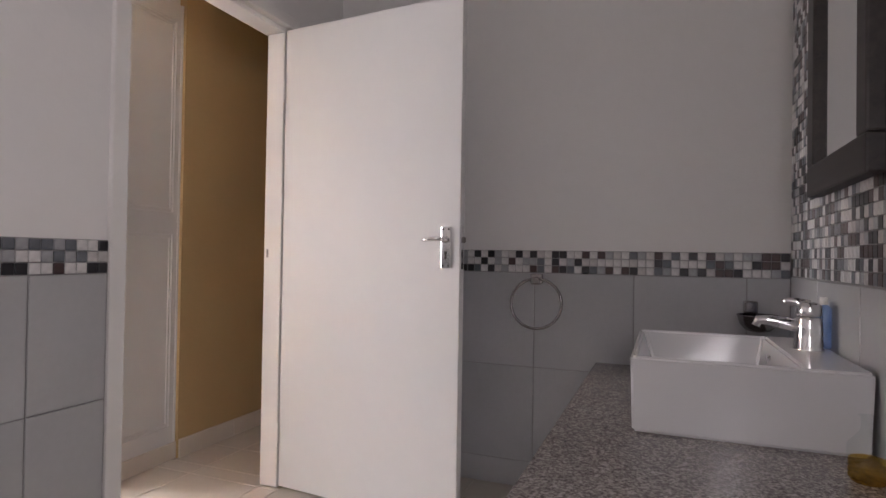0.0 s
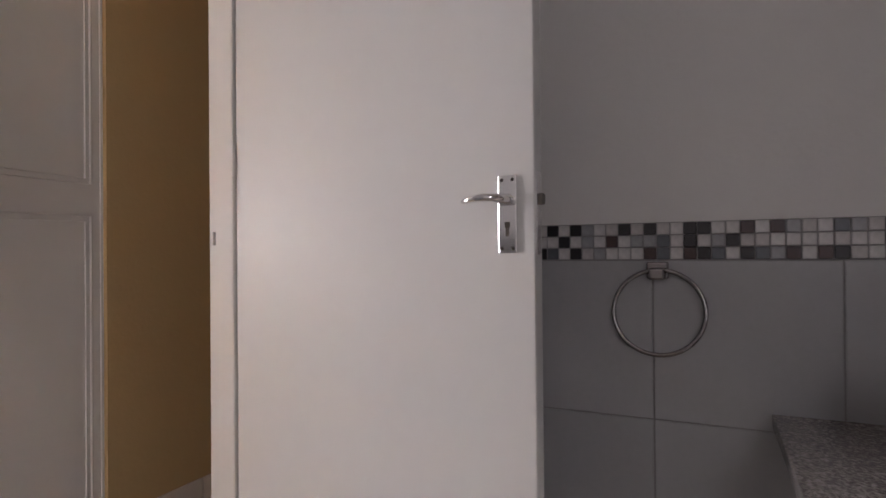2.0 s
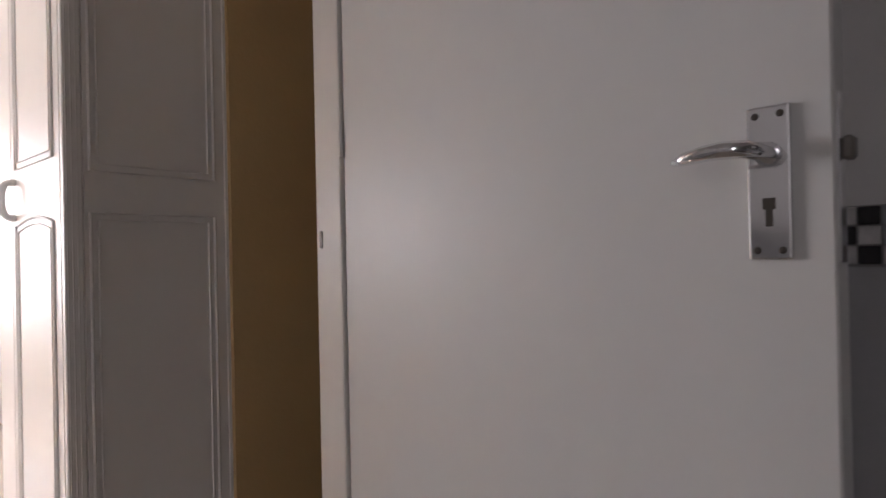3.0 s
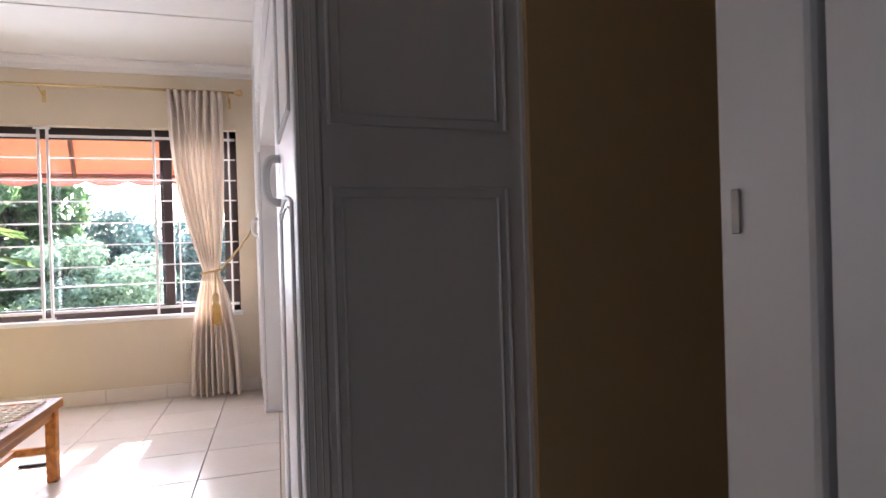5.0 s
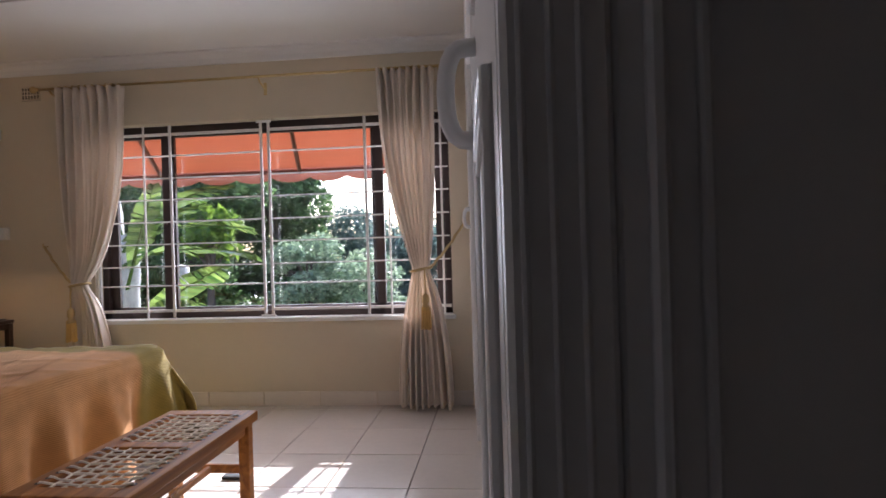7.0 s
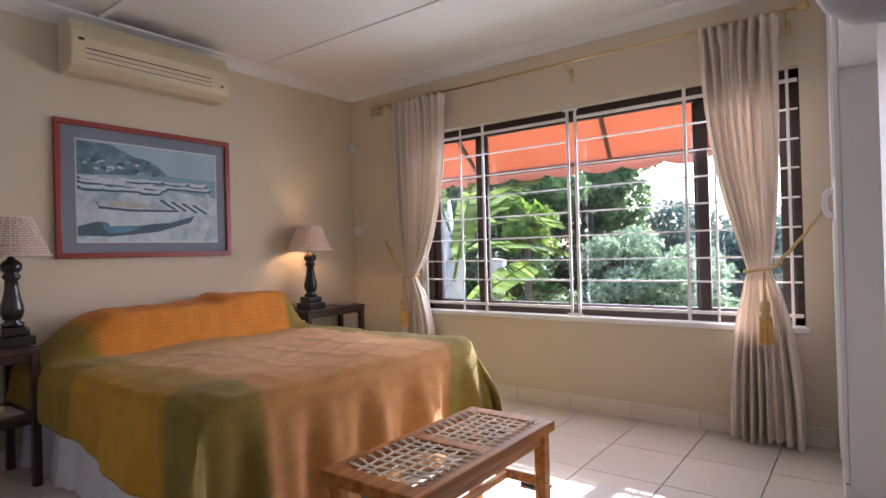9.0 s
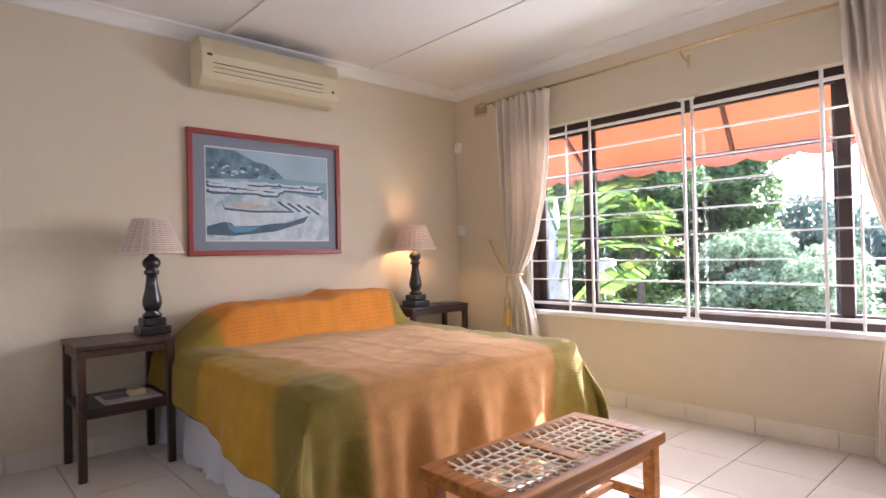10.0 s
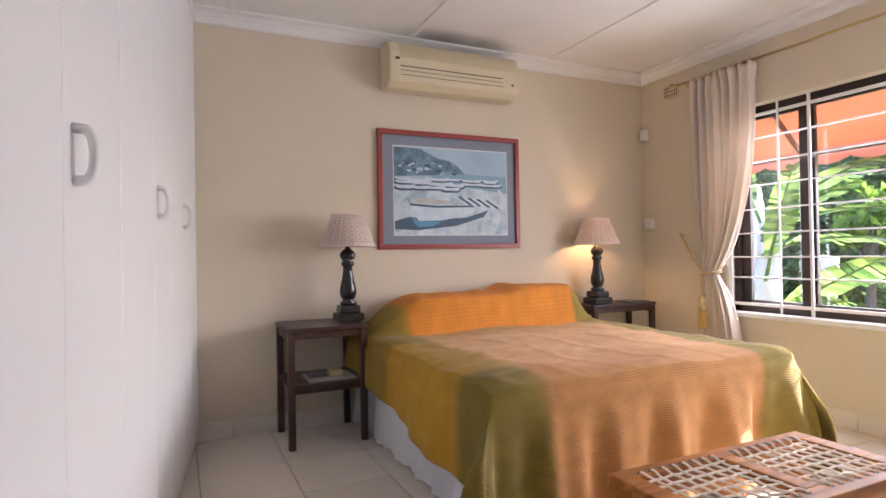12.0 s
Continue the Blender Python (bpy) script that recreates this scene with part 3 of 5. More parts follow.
for x in (-2.81, 0.055):
    s = 1 if x > 0 else -1
    bm = tube_bm([(x - 0.03 * s, RY, RZ), (x - 0.012 * s, RY, RZ), (x, RY, RZ), (x + 0.018 * s, RY, RZ), (x + 0.03 * s, RY, RZ)], [0.012, 0.014, 0.024, 0.024, 0.008], 14)
    part("finial", bm, M_BRASS, rod, smooth=True)
for x in (-2.70, -1.215, -0.02):
    bm = tube_bm([(x, 0.0, RZ - 0.05), (x, -0.03, RZ - 0.05), (x, -0.09, RZ - 0.03), (x, RY, RZ - 0.012)], 0.006, 8)
    box_bm(x - 0.012, -0.008, RZ - 0.095, x + 0.012, 0.0, RZ - 0.01, 0.003, 1, bm)
    part("bracket", bm, M_BRASS, rod)


def curtain(xt0, xt1, xm, xb0, xb1, ztie, hook, seed):
    """A pinch-pleated curtain gathered by a rope at ztie; the rope runs to a hook on the wall."""
    rnd = random.Random(seed)
    top, bot, nu, nv = RZ - 0.005, 0.012, 150, 70
    phase = [rnd.uniform(0, 6.3) for _ in range(4)]
    base = thing("curtain", ((xb0 + xb1) / 2, RY, 0), "cream pinch-pleated cotton curtain tied back with a gold rope", "curtain")
    vs, fs = [], []
    wm = 0.105
    for j in range(nv + 1):
        z = top + (bot - top) * j / nv
        if z > ztie:
            k = (top - z) / (top - ztie)
            e = k ** 2.2
            x0, x1 = xt0 + (xm - wm / 2 - xt0) * e, xt1 + (xm + wm / 2 - xt1) * (k ** 3.0)
        else:
            k = (ztie - z) / (ztie - bot)
            e = 1 - (1 - k) ** 2.4
            x0, x1 = xm - wm / 2 + (xb0 - xm + wm / 2) * e, xm + wm / 2 + (xb1 - xm - wm / 2) * e
        tight = math.exp(-((z - ztie) / 0.10) ** 2)
        near_top = math.exp(-((top - z) / 0.09) ** 2)
        for i in range(nu + 1):
            u = i / nu
            w = math.sin(2 * math.pi * 8 * u + phase[0] + 1.5 * math.sin(7 * u + phase[1]) * (1 - near_top) + 0.7 * math.sin(z * 2.1 + phase[2] + 5 * u))
            w = math.copysign(abs(w) ** 0.7, w) * (0.75 + 0.4 * math.sin(11 * u + phase[3] + 1.3 * z))
            w2 = math.sin(2 * math.pi * 17 * u + phase[3] + 1.5 * math.sin(z * 2.6 + 4 * u))
            amp = 0.036 * (1 - 0.55 * tight) + 0.014 * (1 - tight) * (top - z) / top
            y = RY + amp * w + 0.006 * w2 * (1 - near_top) - 0.012 * math.sin(math.pi * u) * tight - 0.035 * tight
            if near_top > 0.3:
                y += 0.010 * math.copysign(abs(math.sin(2 * math.pi * 9 * u + phase[0])) ** 0.3, w) * near_top
            x = x0 + (x1 - x0) * (u + 0.006 * math.sin(2 * math.pi * 9 * u + phase[1]))
            vs.append((x, y, z + (0.012 * w if j == nv else 0) + (0.012 if j == nv else 0)))
    for j in range(nv):
        for i in range(nu):
            a = j * (nu + 1) + i
            fs.append((a, a + 1, a + nu + 2, a + nu + 1))
    me = bpy.data.meshes.new("drape")
    me.from_pydata(vs, [], fs)
    me.materials.append(M_CURTAIN)
    for p in me.polygons:
        p.use_smooth = True
    ob = new("drape", me)
    ob.parent = base
    ob.matrix_parent_inverse = Matrix.Translation(base.matrix_basis.translation).inverted()
    mod = ob.modifiers.new("cloth_thickness", "SOLIDIFY")
    mod.thickness = 0.003
    # hooks and rings over the heading
    for i in range(10):
        x = xt0 + (xt1 - xt0) * (i + 0.5) / 10
        part("ring", tube_bm([(x + 0.002 * math.sin(a), RY + 0.014 * math.cos(a), RZ + 0.014 * math.sin(a)) for a in [2 * math.pi * q / 10 for q in range(10)]], 0.0028, 6, None, True), M_BRASS, base)
    # the rope tie-back: a loop round the gather, a strand to the hook, and a tassel
    tie = thing("tieback", (hook[0], 0, hook[1]), "twisted gold rope tie-back with a tassel", "tie-back")
    yk = RY - 0.035
    loop = [(xm + 0.066 * math.cos(a), yk + 0.048 * math.sin(a), ztie + 0.012 * math.cos(a)) for a in [2 * math.pi * q / 24 for q in range(24)]]
    part("rope_loop", tube_bm(loop, 0.009, 8, None, True), M_ROPE, tie, smooth=True)
    s = 1 if hook[0] > xm else -1
    p0, p1 = Vector((xm + 0.06 * s, yk, ztie + 0.01)), Vector((hook[0], -0.035, hook[1]))
    line = [p0.lerp(p1, k / 10) + Vector((0.004 * math.sin(k * 2.4), 0.004 * math.cos(k * 2.4), -0.018 * math.sin(math.pi * k / 10))) for k in range(11)]
    part("rope_strand", tube_bm(line, 0.0085, 8), M_ROPE, tie, smooth=True)
    part("hook", tube_bm([(hook[0], 0.002, hook[1]), (hook[0], -0.04, hook[1] - 0.005), (hook[0], -0.046, hook[1] + 0.02)], 0.005, 8), M_BRASS, tie)
    tx, ty = xm + 0.03 * s, yk - 0.052
    part("tassel_cord", tube_bm([(tx, ty + 0.006, ztie), (tx, ty, ztie - 0.06), (tx, ty, ztie - 0.17)], 0.006, 8), M_ROPE, tie)
    bm = lathe_bm([(0.008, ztie - 0.15), (0.022, ztie - 0.165), (0.024, ztie - 0.205), (0.017, ztie - 0.215), (0.020, ztie - 0.225), (0.030, ztie - 0.25)], tx, ty, 16)
    part("tassel_head", bm, M_ROPE, tie, smooth=True)
    bm = bmesh.new()
    for q in range(26):
        a, r = rnd.uniform(0, 6.28), 0.026 * math.sqrt(rnd.random())
        tube_bm([(tx + r * math.cos(a), ty + r * math.sin(a), ztie - 0.235), (tx + 1.25 * r * math.cos(a), ty + 1.25 * r * math.sin(a), ztie - 0.36 - rnd.uniform(0, 0.02))], 0.0055, 5, bm)
    part("tassel_skirt", bm, M_TASSEL, tie, "gold thread tassel skirt")


curtain(-0.43, -0.055, -0.165, -0.335, 0.015, 0.905, (0.125, 1.22), 3)
curtain(-2.65, -2.17, -2.49, -2.62, -2.29, 0.86, (-2.84, 1.13), 8)

# ---- bed ----
YS, YN, XF, ZT = -2.43, -0.87, -1.47, 0.555
bed = thing("bed", (-2.35, -1.65, 0), "double bed made up with white valance and mattress", "bed")
part("base", box_bm(-3.21, YS + 0.05, 0.09, XF - 0.06, YN - 0.05, 0.32, 0.02, 2), M_SHEET, bed)
part("mattress", box_bm(-3.21, YS + 0.03, 0.325, XF - 0.04, YN - 0.03, ZT - 0.02, 0.05, 3), M_SHEET, bed, "white mattress")
for x in (-3.1, XF - 0.16):
    for y in (YS + 0.15, YN - 0.15):
        part("foot", lathe_bm([(0.025, 0.0), (0.03, 0.05), (0.03, 0.095)], x, y, 12), M_DARKWOOD, bed)


def pleated_bm(a, b, z0, z1, amp, waves, seed):
    """A hanging valance between two corners."""
    rnd = random.Random(seed)
    a, b = Vector((*a, 0)), Vector((*b, 0))
    d = (b - a).normalized()
    n = Vector((d.y, -d.x, 0))
    bm, cols, ph = bmesh.new(), [], rnd.uniform(0, 6)
    for i in range(121):
        u = i / 120
        col = []
        for j in range(9):
            v = j / 8
            off = amp * (0.25 + v) * (math.sin(waves * 6.283 * u + ph + math.sin(9 * u)) + 0.5 * math.sin(waves * 2.7 * 6.283 * u))
            col.append(bm.verts.new(a.lerp(b, u) + n * (off + 0.03 * v) + Vector((0, 0, z1 + (z0 - z1) * v))))
        cols.append(col)
    for p, q in zip(cols, cols[1:]):
        for j in range(8):
            bm.faces.new((p[j], q[j], q[j + 1], p[j + 1]))
    return bm


part("valance", pleated_bm((-3.21, YS + 0.045), (XF - 0.03, YS + 0.045), 0.006, 0.34, 0.010, 7, 4), M_SHEET, bed, "white gathered valance", True)
part("valance", pleated_bm((XF - 0.03, YN - 0.045), (-3.21, YN - 0.045), 0.006, 0.34, 0.010, 7, 5), M_SHEET, bed, "white gathered valance", True)
for ya, yb in ((-2.30, -1.60), (-1.55, -0.98)):
    q = bmesh.new()
    bmesh.ops.create_uvsphere(q, u_segments=24, v_segments=14, radius=1.0)
    for v in q.verts:
        c = v.co
        k = 1.0 / max(abs(c.x) ** 2.6 + abs(c.y) ** 2.6 + 1e-6, 1e-3) ** (1 / 2.6) if max(abs(c.x), abs(c.y)) > 0.02 else 1.0
        r = math.hypot(c.x, c.y)
        v.co = Vector((-2.99 + c.x * k * r * 0.19, (ya + yb) / 2 + c.y * k * r * (yb - ya) / 2, ZT + 0.09 + c.z * 0.085))
    pil = part("pillow", q, M_SHEET, None, "", True)
    tagged(pil, "plump white pillow under the bedspread", "pillow", "pillows on the bed")


def spread():
    """The bedspread: a cloth laid over mattress and pillows, falling in folds at the foot and sides."""
    hw, yc = (YN - YS) / 2 + 0.012, (YN + YS) / 2
    xh, rise = -3.215, 0.018
    a_max, length = 1.22, XF - xh
    na, nb, drop = 150, 150, 0.535
    vs, uvs, fs = [], [], []

    def smooth(t):
        t = max(0.0, min(1.0, t))
        return t * t * (3 - 2 * t)
    for j in range(nb + 1):
        b = (length + drop) * j / nb
        for i in range(na + 1):
            a = -a_max + 2 * a_max * i / na
            side = 1 if a > 0 else -1
            # the cloth hangs less at the head of the bed
            reach = hw + (0.20 + 0.17 * smooth(b / length)) if a < 0 else hw + 0.30 + 0.08 * smooth(b / length)
            aa = max(-reach, min(reach, a * (reach / a_max) if abs(a) > 0 else 0))
            da, db = max(0.0, abs(aa) - hw), max(0.0, b - length)
            fall = (da ** 2.4 + db ** 2.4) ** (1 / 2.4)
            fall = min(fall, 0.548)
            soft = 0.05
            y = yc + side * min(abs(aa), hw)
            x = xh + min(b, length)
            z = ZT + rise
            # rounded shoulder
            edge_a = smooth((abs(aa) - hw + 0.09) / 0.13) * 0.022
            edge_b = smooth((b - length + 0.10) / 0.14) * 0.022
            z -= fall + edge_a + edge_b
            corner = smooth(da / 0.2) * smooth(db / 0.2)
            fold = math.sin(aa * 19 + 1.3 * math.sin(aa * 4.1 + 0.6)) * (0.033 + 0.015 * math.sin(aa * 3.3)) + math.sin(aa * 43 + 1.3) * 0.010
            x += smooth(db / 0.06) * (0.018 + 0.06 * db) + smooth((db - 0.02) / 0.34) * fold
            fold2 = math.sin(b * 11 + 0.9 + math.sin(b * 3)) * 0.018 + math.sin(b * 29) * 0.005
            y += side * (smooth(da / 0.06) * (0.016 + 0.07 * da) + smooth((da - 0.03) / 0.3) * fold2 * 1.2)
            ang = math.sin((da - db) * 24) * 0.034 * corner
            x, y = x + corner * (0.11 if side < 0 else 0.075) + ang, y + side * (corner * (0.12 if side < 0 else 0.06) - ang)
            # pillows
            if b < 0.62:
                w = smooth((b + 0.02) / 0.10) * (1 - smooth((b - 0.36) / 0.10))
                ends = smooth((aa + hw + 0.02) / 0.36) * smooth((hw - 0.02 - aa) / 0.22)
                dip = 0.93 - 0.05 * math.exp(-((aa - 0.12) / 0.07) ** 2) + 0.17 * smooth((aa - 0.02) / 0.22) - 0.05 * smooth((-0.3 - aa) / 0.3)
                z += 0.215 * w * ends * dip
                z += (0.003 * math.sin(aa * 30 + b * 8) + 0.005 * math.sin(aa * 11 - b * 22) - 0.012 * max(0.0, math.sin(b * 34 + 5.5 * aa + 1.5 * math.sin(aa * 6))) ** 3 * smooth((0.55 - abs(aa + 0.05)) / 0.3)) * w * ends
                x += 0.035 * math.sin(math.pi * min(1.0, max(0.0, (b - 0.26) / 0.26))) * ends
            top = (1 - smooth(da / 0.05)) * (1 - smooth(db / 0.05))
            z += top * (0.006 * math.sin(aa * 9 + b * 4) + 0.004 * math.sin(b * 15 - aa * 6))
            # creases across the top and below the pillows
            z += top * smooth((b - 0.5) / 0.2) * (0.006 * max(0.0, math.sin(b * 31 + aa * 5 + 2.2 * math.sin(aa * 3.1))) ** 4 + 0.005 * max(0.0, math.sin(aa * 23 - b * 9 + 2 * math.sin(b * 5))) ** 5)
            z = max(z, 0.012)
            vs.append((x, y, z))
            uvs.append((aa, b))
    for j in range(nb):
        for i in range(na):
            k = j * (na + 1) + i
            fs.append((k, k + 1, k + na + 2, k + na + 1))
    me = bpy.data.meshes.new("bedspread")
    me.from_pydata(vs, [], fs)
    lay = me.uv_layers.new(name="metres")
    for lp in me.loops:
        lay.data[lp.index].uv = uvs[lp.vertex_index]
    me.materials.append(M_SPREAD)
    for p in me.polygons:
        p.use_smooth = True
    ob = new("bedspread", me)
    mod = ob.modifiers.new("cloth_thickness", "SOLIDIFY")
    mod.thickness, mod.offset = 0.006, 1.0
    tagged(ob, "ribbed cotton bedspread striped orange, gold and olive over the bed", "bedspread")


spread()

# ---- nightstands and lamps ----
def nightstand(x0, x1, y0, y1, label):
    t = thing("nightstand", ((x0 + x1) / 2, (y0 + y1) / 2, 0), label, "nightstand", "nightstands beside the bed")
    top, leg = 0.64, 0.036
    part("top", box_bm(x0 - 0.004, y0 - 0.004, top - 0.022, x1 + 0.004, y1 + 0.004, top, 0.004, 2), M_DARKWOOD, t)
    for x in (x0, x1 - leg):
        for y in (y0, y1 - leg):
            part("leg", box_bm(x, y, 0, x + leg, y + leg, top - 0.024, 0.003, 1), M_DARKWOOD, t)
    for y in (y0 + 0.008, y1 - 0.03):
        part("apron", box_bm(x0 + leg, y, top - 0.07, x1 - leg, y + 0.022, top - 0.024, 0.002, 1), M_DARKWOOD, t)
    part("apron", box_bm(x1 - 0.03, y0 + leg, top - 0.06, x1 - 0.008, y1 - leg, top - 0.024, 0.002, 1), M_DARKWOOD, t)
    part("shelf", box_bm(x0 + 0.004, y0 + 0.012, 0.315, x1 - 0.008, y1 - 0.012, 0.338, 0.003, 1), M_DARKWOOD, t)
    part("shelf_rail", box_bm(x1 - 0.03, y0 + leg, 0.290, x1 - 0.012, y1 - leg, 0.314, 0.002, 1), M_DARKWOOD, t)


nightstand(-3.225, -2.825, -2.878, -2.448, "dark-stained timber nightstand with an open shelf")
nightstand(-3.225, -2.95, -0.76, -0.19, "dark-stained timber nightstand beside the window curtain")


def table_lamp(x, y, z0, label):
    t = thing("table_lamp", (x, y, z0), label, "table lamp", "lamps on the nightstands")
    bm = box_bm(x - 0.075, y - 0.075, z0, x + 0.075, y + 0.075, z0 + 0.045, 0.006, 2)
    part("plinth", bm, M_BLACKWOOD, t)
    part("plinth_step", box_bm(x - 0.058, y - 0.058, z0 + 0.046, x + 0.058, y + 0.058, z0 + 0.09, 0.01, 2), M_BLACKWOOD, t)
    prof = [(0.044, 0.091), (0.050, 0.105), (0.030, 0.120), (0.040, 0.132), (0.049, 0.16), (0.047, 0.19), (0.036, 0.235), (0.029, 0.28), (0.027, 0.315), (0.038, 0.325),
            (0.038, 0.338), (0.028, 0.348), (0.042, 0.365), (0.046, 0.385), (0.036, 0.405), (0.018, 0.418), (0.012, 0.43), (0.012, 0.45)]
    part("stem", lathe_bm([(r, z0 + h) for r, h in prof], x, y, 28), M_BLACKWOOD, t, smooth=True)
    part("bulb_holder", lathe_bm([(0.014, z0 + 0.451), (0.016, z0 + 0.47), (0.013, z0 + 0.485)], x, y, 14), M_BRASS, t)
    # woven shade: uprights and rings of split cane over a thin lining
    zb, zt, rb, rt = z0 + 0.435, z0 + 0.615, 0.160, 0.085
    lining = lathe_bm([(rb - 0.004, zb + 0.004), (rt - 0.004, zt - 0.004)], x, y, 40, closed=True)
    shade = part("shade", lining, M_LINING, t, "woven wicker shade")
    bm = bmesh.new()
    n_up, rows = 44, 15
    for k in range(rows + 1):
        f = k / rows
        r, z = rb + (rt - rb) * f, zb + (zt - zb) * f
        pts = [(x + (r + 0.0025 * (1 if (q + k) % 2 else -1)) * math.cos(2 * math.pi * q / n_up), y + (r + 0.0025 * (1 if (q + k) % 2 else -1)) * math.sin(2 * math.pi * q / n_up), z) for q in range(n_up)]
        tube_bm(pts, 0.0037 if 0 < k < rows else 0.0055, 5, bm, True)
    part("weave", bm, M_WICKER, shade)
    bm = bmesh.new()
    for q in range(0, n_up, 2):
        a = 2 * math.pi * q / n_up
        tube_bm([(x + rb * math.cos(a), y + rb * math.sin(a), zb), (x + rt * math.cos(a), y + rt * math.sin(a), zt)], 0.003, 5, bm)
    for a in (0.4, 2.5, 4.6):
        tube_bm([(x + 0.012 * math.cos(a), y + 0.012 * math.sin(a), z0 + 0.455), (x + 0.14 * math.cos(a), y + 0.14 * math.sin(a), zb + 0.03)], 0.002, 5, bm)
    part("shade_frame", bm, M_WICKER, shade)


table_lamp(-3.04, -2.493, 0.641, "black turned-wood table lamp with a wicker shade, unlit")
table_lamp(-3.072, -0.625, 0.641, "black turned-wood table lamp with a wicker shade, glowing")
# things on the nightstand's shelf and top
mag = thing("magazine", (-2.99, -2.63, 0.339), "glossy magazine lying on the nightstand shelf", "magazine")
part("pages", box_bm(-3.09, -2.76, 0.339, -2.87, -2.50, 0.345, 0.001, 1), M_MAG, mag)
part("cover_picture", box_bm(-3.07, -2.74, 0.3452, -2.95, -2.62, 0.3462), M_MAGDARK, mag)
tagged(part("soap_box", box_bm(-3.02, -2.63, 0.3465, -2.95, -2.555, 0.378, 0.006, 2), M_SOAP), "small cream box lying on the magazine", "box")
tagged(part("notebook", box_bm(-3.10, -0.42, 0.641, -2.97, -0.22, 0.650, 0.002, 1), M_MAGDARK), "thin dark notebook on the nightstand", "notebook")

# ---- rawhide bench at the foot of the bed ----
bx0, bx1, by0, by1, bz = -1.085, -0.70, -2.275, -1.435, 0.378
bench = thing("bench", ((bx0 + bx1) / 2, (by0 + by1) / 2, 0), "low honey-brown timber bench with woven rawhide seat", "bench")
leg = 0.045
for x in (bx0 + 0.015, bx1 - leg - 0.015):
    for y in (by0 + 0.02, by1 - leg - 0.02):
        part("leg", box_bm(x, y, 0, x + leg, y + leg, bz - 0.04, 0.004, 1), M_BENCH, bench)
ym = (by0 + by1) / 2
for name, b in (("seat_rail", (bx0, by0, bx0 + 0.062, by1)), ("seat_rail", (bx1 - 0.062, by0, bx1, by1)), ("end_rail", (bx0 + 0.062, by0, bx1 - 0.062, by0 + 0.065)),
                ("end_rail", (bx0 + 0.062, by1 - 0.065, bx1 - 0.062, by1)), ("middle_rail", (bx0 + 0.062, ym - 0.028, bx1 - 0.062, ym + 0.028))):
    part(name, box_bm(b[0], b[1], bz - 0.04, b[2], b[3], bz, 0.005, 2), M_BENCH, bench)
for x in (bx0 + 0.03, bx1 - 0.045):
    part("apron", box_bm(x, by0 + 0.065, bz - 0.085, x + 0.018, by1 - 0.065, bz - 0.041, 0.002, 1), M_BENCH, bench)
for y in (by0 + 0.033, by1 - 0.051):
    part("stretcher", box_bm(bx0 + 0.06, y, 0.13, bx1 - 0.06, y + 0.018, 0.165, 0.002, 1), M_BENCH, bench)
part("stretcher", box_bm((bx0 + bx1) / 2 - 0.01, by0 + 0.05, 0.135, (bx0 + bx1) / 2 + 0.01, by1 - 0.05, 0.16, 0.002, 1), M_BENCH, bench)
for ya, yb in ((by0 + 0.065, ym - 0.028), (ym + 0.028, by1 - 0.065)):
    xa, xb = bx0 + 0.062, bx1 - 0.062
    nx, ny = 6, 8
    for k in range(ny):
        y = ya + (yb - ya) * (k + 0.5) / ny
        wob, drift = [random.uniform(-0.004, 0.004) for _ in range(40)], random.uniform(-0.010, 0.010)
        pts = [(xa - 0.020, y, bz - 0.003), (xa - 0.014, y, bz + 0.004), (xa - 0.002, y, bz + 0.003)] + [(xa + (xb - xa) * q / (2 * nx), y + 0.5 * wob[q] + drift * (q / nx - 1), bz - 0.004 + 0.0012 * (1 if (q // 2 + k) % 2 else -1) * (q % 2)) for q in range(1, 2 * nx)] + [(xb + 0.002, y, bz + 0.003), (xb + 0.014, y, bz + 0.004), (xb + 0.020, y, bz - 0.003)]
        part("rawhide_strand", tube_bm(pts, 0.0038, 6), M_RAWHIDE, bench)
    for k in range(nx):
        x = xa + (xb - xa) * (k + 0.5) / nx
        wob, drift = [random.uniform(-0.004, 0.004) for _ in range(40)], random.uniform(-0.010, 0.010)
        pts = [(x, ya - 0.006, bz - 0.006)] + [(x + 0.5 * wob[q] + drift * (q / ny - 1), ya + (yb - ya) * q / (2 * ny), bz - 0.006 - 0.0012 * (1 if (q // 2 + k) % 2 else -1) * (q % 2)) for q in range(2 * ny + 1)] + [(x, yb + 0.006, bz - 0.006)]
        part("rawhide_strand", tube_bm(pts, 0.0038, 6), M_RAWHIDE, bench)
    bm = bmesh.new()
    for k in range(ny):
        for x in (xa - 0.020, xb + 0.020):
            lathe_bm([(0.0095, bz + 0.0004), (0.009, bz + 0.0008)], x, ya + (yb - ya) * (k + 0.5) / ny, 10, bm)
    tagged(part("lacing_holes", bm, M_ACDARK, bench), "", "", "", "stuff")
# a pair of dark sandals lying under the bench end
slip = tagged(part("sandal", box_bm(-0.97, -1.24, 0.001, -0.84, -1.19, 0.016, 0.006, 2), M_SLIP), "dark rubber sandal on the floor beside the bench", "sandal")

# ---- picture, air conditioner, small fittings ----
pic = thing("framed_print", (XW, -1.715, 1.05), "red framed blue print of boats on a beach", "picture")
py0, py1, pz0, pz1 = -2.240, -1.188, 1.055, 1.828
